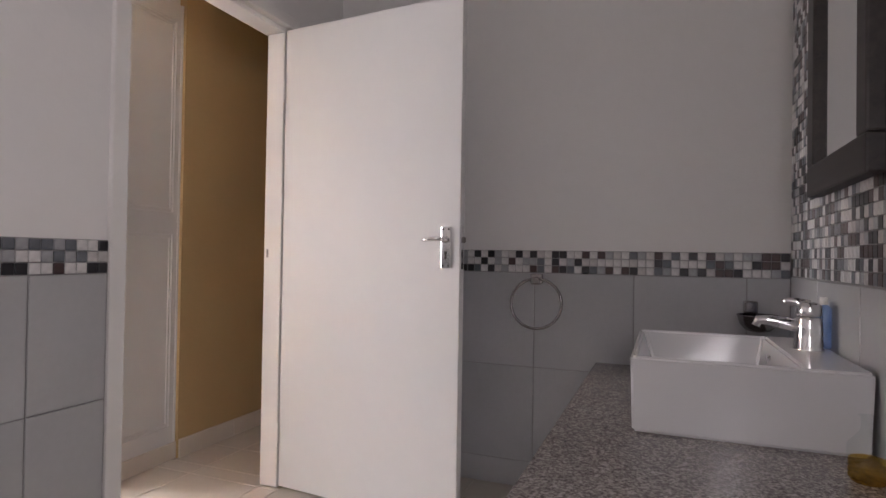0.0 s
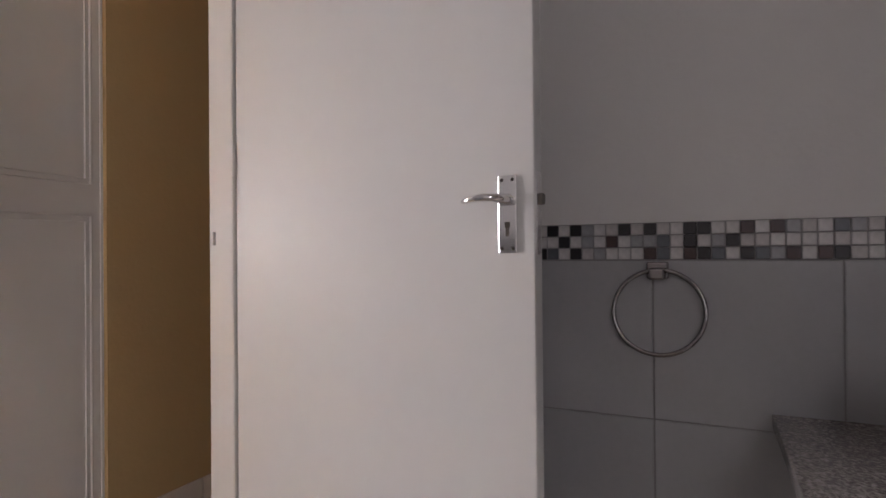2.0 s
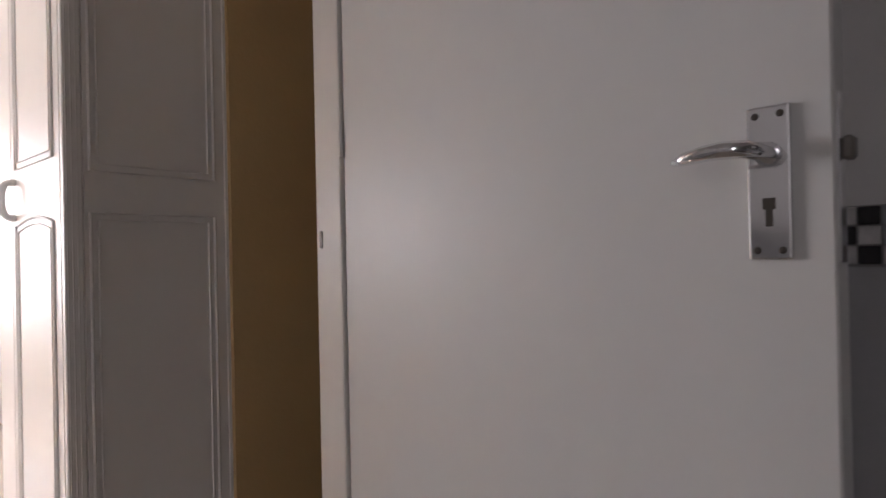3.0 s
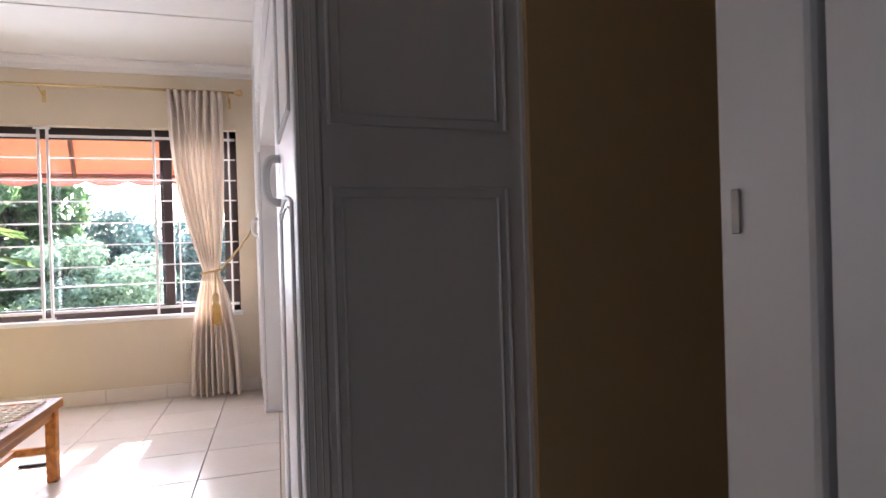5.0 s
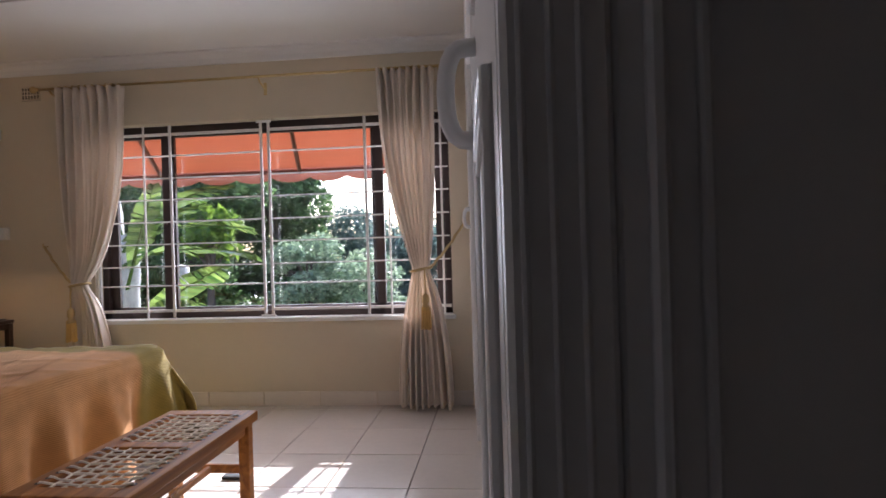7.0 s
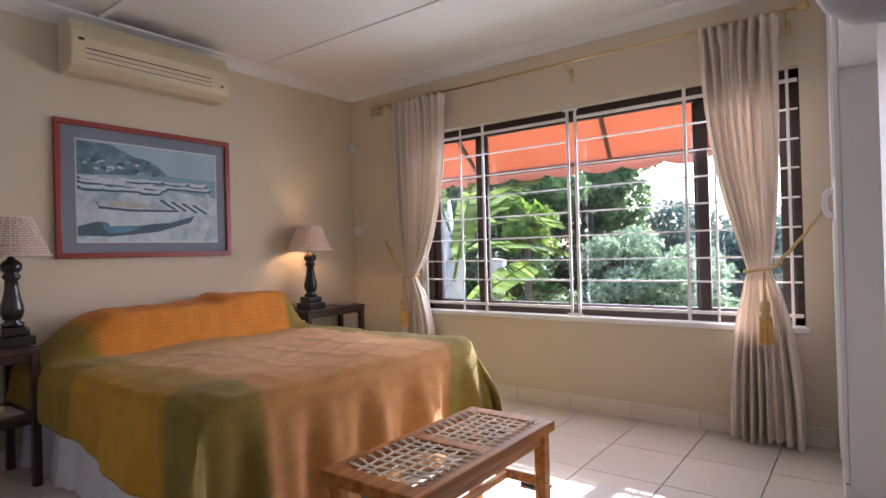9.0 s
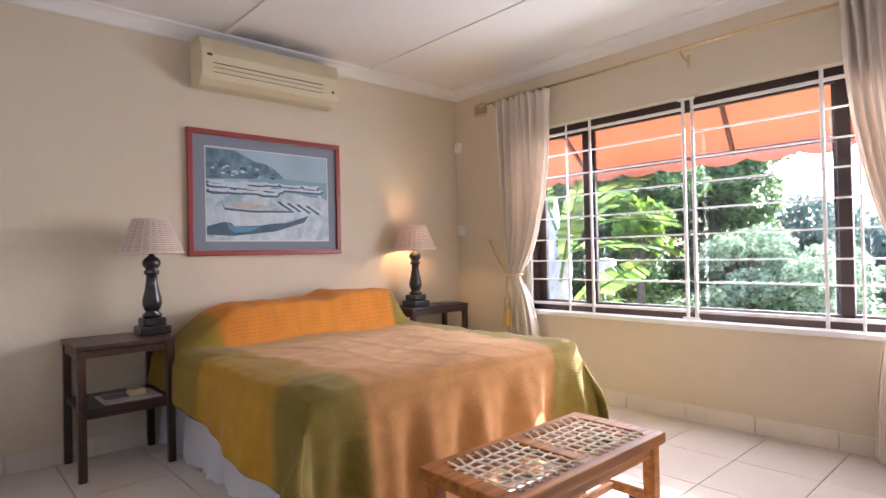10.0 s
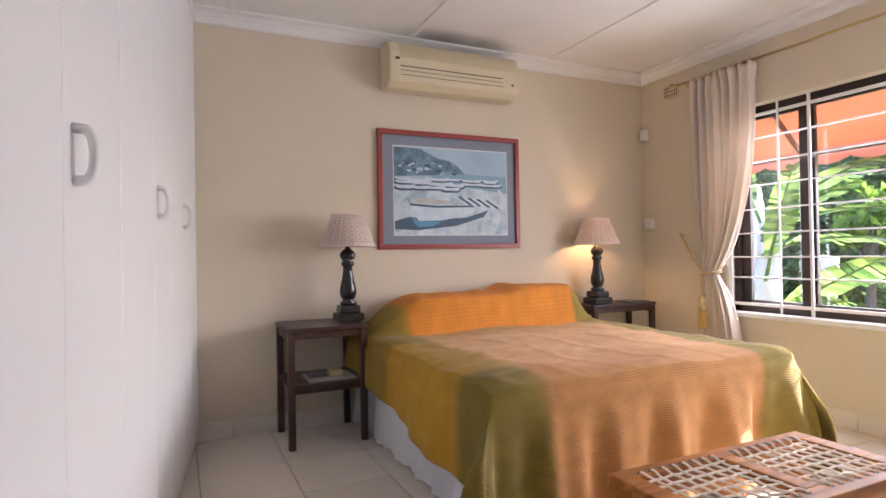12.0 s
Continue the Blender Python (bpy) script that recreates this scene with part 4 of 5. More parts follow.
for b in ((py0, pz0, py1, pz0 + 0.032), (py0, pz1 - 0.032, py1, pz1), (py0, pz0 + 0.032, py0 + 0.032, pz1 - 0.032), (py1 - 0.032, pz0 + 0.032, py1, pz1 - 0.032)):
    part("frame_rail", box_bm(XW + 0.002, b[0], b[1], XW + 0.028, b[2], b[3], 0.005, 2), M_REDFR, pic)
part("mount", box_bm(XW + 0.002, py0 + 0.03, pz0 + 0.03, XW + 0.010, py1 - 0.03, pz1 - 0.03), M_MAT, pic, "blue-grey mount board")
iy0, iy1, iz0, iz1 = py0 + 0.112, py1 - 0.102, pz0 + 0.095, pz1 - 0.105
part("mount_edge", box_bm(XW + 0.010, iy0 - 0.007, iz0 - 0.007, XW + 0.0115, iy1 + 0.007, iz1 + 0.007), M_BEAD, pic)
print_ob = part("print", box_bm(XW + 0.0115, iy0, iz0, XW + 0.0125, iy1, iz1), M_PRINT, pic, "blue print of a shore with boats")


def print_shape(outline, material, lift):
    """A flat printed patch; u runs across and v up the print."""
    w, h = iy1 - iy0, iz1 - iz0
    part("printed_shape", prism_bm([(iy0 + u * w, iz0 + v * h) for u, v in outline], "x", XW + 0.0125, XW + 0.0125 + lift), material, print_ob)


print_shape([(0, 0.60), (1, 0.60), (1, 1), (0, 1)], P_SKY, 0.0003)
print_shape([(0.35, 0.60), (1, 0.50), (1, 0.70), (0.6, 0.715), (0.3, 0.70)], P_SEA, 0.0006)
print_shape([(0, 0.66), (0.25, 0.68), (0.61, 0.715), (0.54, 0.81), (0.46, 0.865), (0.38, 0.88), (0.30, 0.93), (0.22, 0.985), (0, 0.99)], P_HILL, 0.0009)
prnd = random.Random(21)
for k in range(26):
    # pale rocks and scrub on the hillside
    cu, cv, r = prnd.uniform(0.04, 0.54), prnd.uniform(0.70, 0.84), prnd.uniform(0.012, 0.034)
    print_shape([(max(0.0, cu + r * prnd.uniform(0.7, 1.2) * math.cos(a)), cv + 0.8 * r * prnd.uniform(0.6, 1.2) * math.sin(a)) for a in (0.2, 1.3, 2.4, 3.6, 4.9)], (P_BOAT, P_SEA, P_DARK)[k % 3], 0.00105 + 0.00001 * k)
for k in range(16):
    # rows of boats drawn up along the beach
    cu, cv = (0.06 + 0.155 * k + prnd.uniform(-0.03, 0.03)) % 0.94, 0.635 - 0.045 * (k // 6) + prnd.uniform(-0.012, 0.012)
    w, h = prnd.uniform(0.13, 0.24), prnd.uniform(0.024, 0.042)
    lo, hi = max(0.0, cu - w / 2), min(1.0, cu + w / 2)
    print_shape([(lo, cv - h * 0.9), (lo + 0.2 * w, cv - h * 1.3), (hi - 0.15 * w, cv - h * 1.2), (hi, cv - h * 0.5), (hi, cv), (lo, cv)], P_DARK, 0.0014 + 0.00002 * k)
    print_shape([(lo, cv + h * 0.6), (lo + 0.12 * w, cv - h * 0.5), (hi - 0.14 * w, cv - h * 0.6), (hi, cv + h * 0.7), (cu, cv + h * 0.3)], P_BOAT, 0.0015 + 0.00002 * k)
print_shape([(0.0, 0.15), (0.12, 0.20), (0.30, 0.17), (0.62, 0.20), (0.82, 0.29), (0.78, 0.21), (0.52, 0.10), (0.20, 0.05), (0.0, 0.06)], P_DARK, 0.0020)
print_shape([(0.12, 0.35), (0.30, 0.325), (0.55, 0.32), (0.69, 0.335), (0.70, 0.27), (0.62, 0.22), (0.40, 0.165), (0.20, 0.155), (0.155, 0.24)], P_BOAT, 0.0021)
print_shape([(0.11, 0.41), (0.13, 0.355), (0.34, 0.335), (0.69, 0.345), (0.69, 0.325), (0.34, 0.31), (0.13, 0.33)], P_DARK, 0.0022)
print_shape([(0.16, 0.40), (0.24, 0.42), (0.44, 0.40), (0.52, 0.37), (0.34, 0.345), (0.20, 0.36)], P_SAND, 0.0022)
print_shape([(0.145, 0.20), (0.20, 0.155), (0.40, 0.150), (0.32, 0.095), (0.20, 0.085), (0.16, 0.13)], P_HULL, 0.0023)
for k in range(9):
    u, v = 0.50 + k * 0.042, 0.445 - 0.006 * k
    print_shape([(u, v), (u + 0.022, v + 0.014), (min(1.0, u + 0.14), v - 0.075), (min(0.99, u + 0.115), v - 0.095)], P_DARK if k % 2 else P_BOAT, 0.0024 + 0.00002 * k)
print_shape([(0.915, 0.55), (0.945, 0.53), (0.99, 0.36), (0.94, 0.34)], P_BOAT, 0.0027)

ac = thing("air_conditioner", (XW, -1.74, 2.05), "aged cream wall-mounted air conditioner", "air conditioner")
ay0, ay1, az0, az1, ax = -2.205, -1.275, 2.065, 2.345, XW + 0.185
bm = prism_bm([(XW + 0.001, az0), (XW + 0.12, az0), (ax - 0.01, az0 + 0.035), (ax, az0 + 0.06), (ax, az1 - 0.075), (ax - 0.035, az1 - 0.005), (ax - 0.05, az1), (XW + 0.001, az1)], "y", ay0, ay1)
bmesh.ops.bevel(bm, geom=bm.edges[:], offset=0.006, segments=2, affect="EDGES", clamp_overlap=True)
part("body", bm, M_AC, ac)
for k in range(12):
    z = az1 - 0.012 - k * 0.0082
    x = ax - 0.035 + min(1, max(0, (az1 - 0.005 - z) / 0.07)) * 0.036
    part("grille_slat", box_bm(x - 0.010, ay0 + 0.07, z - 0.0018, x + 0.004, ay1 - 0.015, z + 0.0018), M_AC, ac)
for z, e, t in ((az0 + 0.122, 0.13, 0.0028), (az0 + 0.096, 0.13, 0.0016), (az0 + 0.068, 0.13, 0.0016)):
    part("outlet_gap", box_bm(ax - 0.004, ay0 + 0.07, z - t, ax + 0.001, ay1 - e, z + t), M_ACDARK, ac)
part("badge", box_bm(ax, ay0 + 0.035, az0 + 0.16, ax + 0.002, ay0 + 0.065, az0 + 0.175), M_ACDARK, ac)
part("receiver", lathe_bm([(0.009, 0.0), (0.008, 0.003)], 0, 0, 12), M_ACDARK, ac)
rec = ac.children[-1]
rec.matrix_basis = Matrix.Translation((ax, ay1 - 0.055, az0 + 0.085)) @ Matrix.Rotation(radians(90), 4, "Y")

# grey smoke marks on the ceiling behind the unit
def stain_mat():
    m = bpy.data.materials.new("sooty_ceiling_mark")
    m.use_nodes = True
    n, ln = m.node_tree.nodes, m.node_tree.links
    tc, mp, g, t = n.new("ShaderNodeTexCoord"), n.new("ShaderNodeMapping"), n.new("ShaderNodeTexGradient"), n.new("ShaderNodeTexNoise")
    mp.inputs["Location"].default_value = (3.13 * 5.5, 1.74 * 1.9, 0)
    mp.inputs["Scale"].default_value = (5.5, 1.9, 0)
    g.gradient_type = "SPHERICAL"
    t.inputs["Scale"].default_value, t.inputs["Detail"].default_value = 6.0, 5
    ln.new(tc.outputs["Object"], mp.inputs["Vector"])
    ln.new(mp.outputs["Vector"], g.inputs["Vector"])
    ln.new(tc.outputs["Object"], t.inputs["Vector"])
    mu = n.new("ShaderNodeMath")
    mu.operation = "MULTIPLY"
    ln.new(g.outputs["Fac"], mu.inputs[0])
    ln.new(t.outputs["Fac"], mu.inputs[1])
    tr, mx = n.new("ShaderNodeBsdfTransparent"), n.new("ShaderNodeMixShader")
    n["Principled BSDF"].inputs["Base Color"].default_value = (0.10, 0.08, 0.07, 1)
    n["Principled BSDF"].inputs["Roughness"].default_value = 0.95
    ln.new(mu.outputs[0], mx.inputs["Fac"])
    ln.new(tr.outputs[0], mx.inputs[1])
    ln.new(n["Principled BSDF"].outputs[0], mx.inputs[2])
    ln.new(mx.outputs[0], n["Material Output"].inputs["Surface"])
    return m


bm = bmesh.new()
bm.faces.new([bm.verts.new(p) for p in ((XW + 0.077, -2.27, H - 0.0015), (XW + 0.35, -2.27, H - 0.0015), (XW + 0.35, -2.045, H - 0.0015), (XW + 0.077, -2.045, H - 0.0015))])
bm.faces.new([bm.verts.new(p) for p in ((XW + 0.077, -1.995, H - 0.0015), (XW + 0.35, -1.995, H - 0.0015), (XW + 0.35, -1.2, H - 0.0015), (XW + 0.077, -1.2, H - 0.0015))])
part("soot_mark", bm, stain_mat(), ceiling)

vent = thing("air_vent", (-2.935, 0, 2.22), "small cream plaster air vent grille", "vent")
part("backing", box_bm(-3.005, -0.004, 2.165, -2.865, 0.001, 2.265), M_ACDARK, vent)
for z in (2.165, 2.255):
    part("vent_frame", box_bm(-3.008, -0.010, z, -2.862, -0.001, z + 0.012, 0.002, 1), M_WALL, vent)
for k in range(7):
    x = -3.006 + k * 0.0225
    part("slat", box_bm(x, -0.009, 2.177, x + 0.008, -0.001, 2.255), M_WALL, vent)
for k in (1, 2):
    part("slat", box_bm(-3.0, -0.0085, 2.177 + k * 0.025, -2.865, -0.001, 2.184 + k * 0.025), M_WALL, vent)
sens = thing("alarm_sensor", (-3.20, -0.02, 1.94), "white plastic alarm sensor in the wall corner", "alarm sensor")
part("body", box_bm(-3.222, -0.045, 1.89, -3.165, -0.001, 1.975, 0.012, 3), M_PLASTIC, sens)
part("lens", box_bm(-3.212, -0.049, 1.90, -3.175, -0.044, 1.93, 0.002, 1), M_BARS, sens)
swi = thing("wall_control", (-3.165, 0, 1.24), "white plastic wall control box", "wall control")
part("plate", box_bm(-3.20, -0.012, 1.185, -3.125, -0.001, 1.275, 0.004, 2), M_PLASTIC, swi)
part("cover", box_bm(-3.195, -0.040, 1.19, -3.13, -0.0125, 1.27, 0.006, 2), M_BARS, swi, "white cover")
# thin dark strip along one side of the cover
part("dial", box_bm(-3.196, -0.036, 1.20, -3.195, -0.018, 1.26), M_ACDARK, swi)

# ---- fitted cupboards ----
def local_thing(name, m, label, category, group=""):
    """A thing whose parts are modelled in its own axes."""
    ob = new(name)
    ob.empty_display_size = 0.1
    ob.matrix_basis = m
    LOCAL.add(ob.name)
    return tagged(ob, label, category, group)


def bead_bm(a0, z0, a1, z1, face, axis, out, bm=None, arch=0.0, fine=1.0):
    """A double raised bead round a door panel. axis 'x' lies in a plane of constant x, 'y' of constant y."""
    bm = bm or bmesh.new()
    for inset, rad in ((0.0, 0.0048), (0.019, 0.0032)):
        l, r, b, t = a0 + inset, a1 - inset, z0 + inset, z1 - inset
        pts = [(l, b), (r, b), (r, t)]
        if arch:
            pts += [(r + (l - r) * k / 12, t + arch * math.sin(math.pi * k / 12)) for k in range(1, 12)]
        pts += [(l, t)]
        p3 = [(face + out * 0.002, u, v) if axis == "x" else (u, face + out * 0.002, v) for u, v in pts]
        tube_bm(p3, rad * fine, 8, bm, True)
    return bm


def d_handle_bm(u, z, face, axis, out, hgt=0.108):
    """A white D-shaped pull handle standing off a door."""
    prof = []
    for k in range(13):
        a = math.pi * k / 12
        prof.append((math.sin(a) ** 0.45 * 0.036, z - math.cos(a) * hgt / 2))
    p3 = [(face + out * d, u, v) if axis == "x" else (u, face + out * d, v) for d, v in prof]
    return tube_bm(p3, 0.0105, 8)


EAST = pose(0.150, 0, 0, 0, 0, 2.86)
near_cup = local_thing("wardrobe", EAST, "tall white enamelled wardrobe with beaded panel doors", "wardrobe", "fitted wardrobes")
yA, yB = -3.512, -2.885
part("carcass", box_bm(0.022, yA + 0.022, 0.0, 0.60, yB, H - 0.001), M_WHITE, near_cup)
part("plinth", box_bm(0.004, yA + 0.012, 0.0, 0.021, yB, 0.075, 0.002, 1), M_WHITE, near_cup)
part("cornice_rail", box_bm(-0.004, yA - 0.004, H - 0.075, 0.021, yB, H - 0.002, 0.004, 1), M_WHITE, near_cup)
post = bmesh.new()
box_bm(0.0, yA, 0.0, 0.045, yA + 0.021, H - 0.08, 0.003, 1, post)
corner_post = part("corner_post", post, M_WHITE, near_cup, "fluted corner post")
for d in (0.008, 0.020, 0.032):
    part("flute", tube_bm([(d, yA + 0.0010, 0.08), (d, yA + 0.0010, H - 0.09)], 0.0022, 8), M_WHITE, corner_post)
bm = bmesh.new()
box_bm(0.046, yA + 0.003, 0.08, 0.462, yA + 0.021, H - 0.08, 0.002, 1, bm)
end = part("end_panel", bm, M_WHITE, near_cup, "beaded end panel facing the passage")
part("bead", bead_bm(0.062, 0.17, 0.405, 1.150, yA + 0.003, "y", -1), M_WHITE, end)
part("bead", bead_bm(0.062, 1.262, 0.405, H - 0.18, yA + 0.003, "y", -1), M_WHITE, end)
part("end_skirting", box_bm(0.002, yA - 0.012, 0.0, 0.452, yA - 0.0005, 0.085, 0.003, 1), M_SKIRT, near_cup, "cream skirting tile")
part("end_strip", box_bm(0.437, yA - 0.004, 0.0, 0.463, yA + 0.002, H - 0.08, 0.002, 1), M_WHITE, near_cup)
for ya, yb, hy in ((yA + 0.024, -3.045, -3.088), (-3.041, yB, None)):
    door = part("door", box_bm(0.0, ya, 0.08, 0.021, yb, H - 0.08, 0.003, 1), M_WHITE, near_cup)
    if yb - ya > 0.2:
        part("bead", bead_bm(ya + 0.05, 0.16, yb - 0.05, 1.13, 0.0, "x", -1, None, 0.02), M_WHITE, door)
        part("bead", bead_bm(ya + 0.05, 1.30, yb - 0.05, H - 0.18, 0.0, "x", -1), M_WHITE, door)
        part("handle", d_handle_bm(hy, 1.210, 0.0, "x", -1), M_WHITE, door, "white D-shaped handle", True)

far_cup = local_thing("wardrobe", EAST, "tall white enamelled wardrobe beside the window wall", "wardrobe", "fitted wardrobes")
part("carcass", box_bm(0.022, -0.70, 0.0, 0.60, -0.035, H - 0.001), M_WHITE, far_cup)
part("plinth", box_bm(0.004, -0.70, 0.0, 0.021, -0.005, 0.075, 0.002, 1), M_WHITE, far_cup)
part("cornice_rail", box_bm(-0.004, -0.70, H - 0.075, 0.021, -0.003, H - 0.002, 0.004, 1), M_WHITE, far_cup)
for ya, yb, hy in ((-0.70, -0.36, -0.40), (-0.356, -0.008, -0.315)):
    door = part("door", box_bm(0.0, ya, 0.08, 0.021, yb, H - 0.08, 0.003, 1), M_WHITE, far_cup)
    part("bead", bead_bm(ya + 0.05, 0.16, yb - 0.05, 1.13, 0.0, "x", -1), M_WHITE, door)
    part("bead", bead_bm(ya + 0.05, 1.30, yb - 0.05, H - 0.18, 0.0, "x", -1), M_WHITE, door)
    part("handle", d_handle_bm(hy, 1.21, 0.0, "x", -1), M_WHITE, door, "white D-shaped handle", True)

bridge = local_thing("overhead_cupboard", EAST, "white overhead cupboard bridging the dressing niche", "cupboard")
part("carcass", box_bm(0.022, -2.884, 1.72, 0.60, -0.701, H - 0.001), M_WHITE, bridge)
zf = 1.93
part("fascia", prism_bm([(-2.884, 1.68), (-2.62, zf), (-0.965, zf), (-0.701, 1.68), (-0.701, 2.02), (-2.884, 2.02)], "x", 0.002, 0.020), M_WHITE, bridge, "white fascia with angled corners")
for k in range(4):
    ya = -2.882 + k * 0.545
    door = part("door", box_bm(0.0, ya + 0.002, 2.024, 0.020, ya + 0.543, H - 0.08, 0.003, 1), M_WHITE, bridge)
part("cornice_rail", box_bm(-0.004, -2.884, H - 0.075, 0.021, -0.701, H - 0.002, 0.004, 1), M_WHITE, bridge)
part("niche_back", box_bm(0.585, -2.884, 0.0, 0.60, -0.701, 1.719), M_WHITE, bridge)

SOUTH = pose(-3.24, -3.300, 0, 0, 0, -6.65)
row = local_thing("wardrobe", SOUTH, "long white enamelled wardrobe with D-shaped handles", "wardrobe", "fitted wardrobes")
part("carcass", box_bm(0.055, -0.435, 0.0, 3.105, -0.022, H - 0.001), M_WHITE, row)
part("plinth", box_bm(0.004, -0.021, 0.0, 3.105, -0.012, 0.075), M_WHITE, row)
part("cornice_rail", box_bm(0.004, -0.021, H - 0.075, 3.105, 0.004, H - 0.002, 0.004, 1), M_WHITE, row)
edges = (0.004, 0.30, 0.645, 1.02, 1.39, 1.86, 2.31, 2.76, 3.105)
for k, (xa, xb) in enumerate(zip(edges, edges[1:])):
    door = part("door", box_bm(xa + 0.002, -0.021, 0.08, xb - 0.002, 0.0, H - 0.08, 0.003, 1), M_WHITE, row)
    if k in (1, 3, 5):
        hx = {1: 0.59, 3: 1.31, 5: 2.25}[k]
        part("handle", d_handle_bm(hx, 1.212, 0.0, "y", 1, 0.098), M_WHITE, door, "white D-shaped handle", True)

# ---- bathroom door ----
leaf = local_thing("door_1", pose(0.673, -4.208, 0.0, 0, 0, -5.2), "white flush door standing open into the bathroom", "door")
leaf["kind"] = "structure"
part("leaf", box_bm(0.0, -0.893, 0.008, 0.040, -0.003, DZ - 0.004, 0.0025, 1), M_DOOR, leaf)


def lever_set(face, out):
    """A chrome lever handle on a long plate, with keyhole and screws."""
    ya, yb, za, zb = -0.856, -0.814, 1.013, 1.175
    plate = part("handle_plate", box_bm(min(face, face + out * 0.007), ya, za, max(face, face + out * 0.007), yb, zb, 0.0025, 2), M_CHROME, leaf, "chrome handle plate")
    f = face + out * 0.007
    yc, zc = (ya + yb) / 2, 1.124
    bm = tube_bm([(f, yc, zc), (f + out * 0.006, yc, zc), (f + out * 0.03, yc, zc), (f + out * 0.045, yc + 0.006, zc + 0.001), (f + out * 0.052, yc + 0.025, zc + 0.002),
                  (f + out * 0.052, yc + 0.045, zc + 0.001), (f + out * 0.050, yc + 0.066, zc - 0.002), (f + out * 0.048, yc + 0.080, zc - 0.004)],
                 [0.013, 0.012, 0.009, 0.0095, 0.0095, 0.0085, 0.007, 0.003], 12)
    part("lever", bm, M_CHROME, plate, "chrome lever", True)
    bm = box_bm(min(f, f + out * 0.0008), yc - 0.0035, 1.048, max(f, f + out * 0.0008), yc + 0.0035, 1.068)
    box_bm(min(f, f + out * 0.0008), yc - 0.006, 1.066, max(f, f + out * 0.0008), yc + 0.006, 1.078, bm=bm)
    part("keyhole", bm, M_ACDARK, plate)
    for y in (ya + 0.009, yb - 0.009):
        for z in (za + 0.010, zb - 0.010):
            q = bmesh.new()
            bmesh.ops.create_uvsphere(q, u_segments=8, v_segments=6, radius=0.004)
            for v in q.verts:
                v.co = Vector((f + v.co.x * 0.4, y + v.co.y, z + v.co.z))
            part("screw", q, M_ACDARK, plate)


lever_set(0.0, -1)
lever_set(0.040, 1)
part("lock_plate", box_bm(0.010, -0.8945, 1.01, 0.030, -0.8932, 1.18), M_CHROME, leaf)
part("latch", box_bm(0.012, -0.906, 1.112, 0.028, -0.8946, 1.136, 0.003, 1), M_DULLSTEEL, leaf)
for z in (0.25, 1.28, 1.80):
    part("hinge", tube_bm([(-0.004, 0.002, z - 0.045), (-0.004, 0.002, z + 0.045)], 0.006, 8), M_STEELF, leaf)
strike = thing("hinge_leaf", (DX1 - 0.001, -4.13, 1.06), "worn steel hinge leaf on the door frame", "hinge")
part("plate", box_bm(DX1 - 0.0028, -4.138, 1.042, DX1 - 0.0004, -4.128, 1.080, 0.001, 1), M_DULLSTEEL, strike)

# ---- bathroom: vanity, basin, fittings ----
CZ = 0.603
tagged(part("countertop", box_bm(-0.62, YB0 + 0.001, CZ - 0.035, XR - 0.016, -5.555, CZ, 0.004, 2), M_GRANITE), "grey speckled granite vanity top", "countertop")
van = thing("vanity_cabinet", (0.3, -6.0, 0), "plain white vanity cabinet under the granite top", "cabinet")
part("body", box_bm(-0.55, YB0 + 0.02, 0.08, XR - 0.02, -5.72, CZ - 0.036, 0.004, 1), M_WHITE, van)
part("plinth", box_bm(-0.53, YB0 + 0.04, 0.0, XR - 0.04, -5.76, 0.08), M_WHITE, van)
for k in range(3):
    xa = -0.545 + k * 0.552
    d = part("door", box_bm(xa + 0.004, -5.719, 0.09, xa + 0.548, -5.70, CZ - 0.05, 0.004, 1), M_WHITE, van)
    part("knob", tube_bm([(xa + 0.5, -5.70, 0.45), (xa + 0.5, -5.675, 0.45)], 0.012, 10), M_CHROME, d)

basin = thing("basin", (0.43, -6.02, CZ), "white rectangular ceramic vessel basin", "basin")
bm = bmesh.new()


def ring(x0, y0, x1, y1, z):
    return [bm.verts.new(p) for p in ((x0, y0, z), (x1, y0, z), (x1, y1, z), (x0, y1, z))]


rings = [ring(0.120, -6.285, 0.742, -5.756, CZ), ring(0.115, -6.292, 0.750, -5.750, CZ + 0.200), ring(0.133, -6.150, 0.732, -5.765, CZ + 0.200), ring(0.155, -6.125, 0.695, -5.805, CZ + 0.075)]
for a, b in zip(rings, rings[1:]):
    for k in range(4):
        bm.faces.new((a[k], a[(k + 1) % 4], b[(k + 1) % 4], b[k]))
bm.faces.new(rings[-1])
bm.faces.new(list(reversed(rings[0])))
bmesh.ops.recalc_face_normals(bm, faces=bm.faces)
bmesh.ops.bevel(bm, geom=bm.edges[:], offset=0.007, segments=3, affect="EDGES", clamp_overlap=True)
part("bowl", bm, M_CERAMIC, basin)
part("waste", lathe_bm([(0.030, CZ + 0.0755), (0.026, CZ + 0.079), (0.008, CZ + 0.080)], 0.43, -5.96, 20), M_CHROME, basin, "chrome waste")
part("overflow", tube_bm([(0.45, -6.136 + 0.010, CZ + 0.165), (0.45, -6.118, CZ + 0.165)], 0.014, 14), M_CHROME, basin, "chrome overflow ring")
tap = thing("basin_tap", (0.47, -6.228, CZ + 0.198), "chrome single-lever basin mixer tap", "tap")
tx, ty, tz = 0.47, -6.228, CZ + 0.197
part("body", lathe_bm([(0.040, tz), (0.040, tz + 0.006), (0.037, tz + 0.010), (0.036, tz + 0.06), (0.034, tz + 0.094), (0.031, tz + 0.099)], tx, ty, 28), M_CHROME, tap, smooth=True)
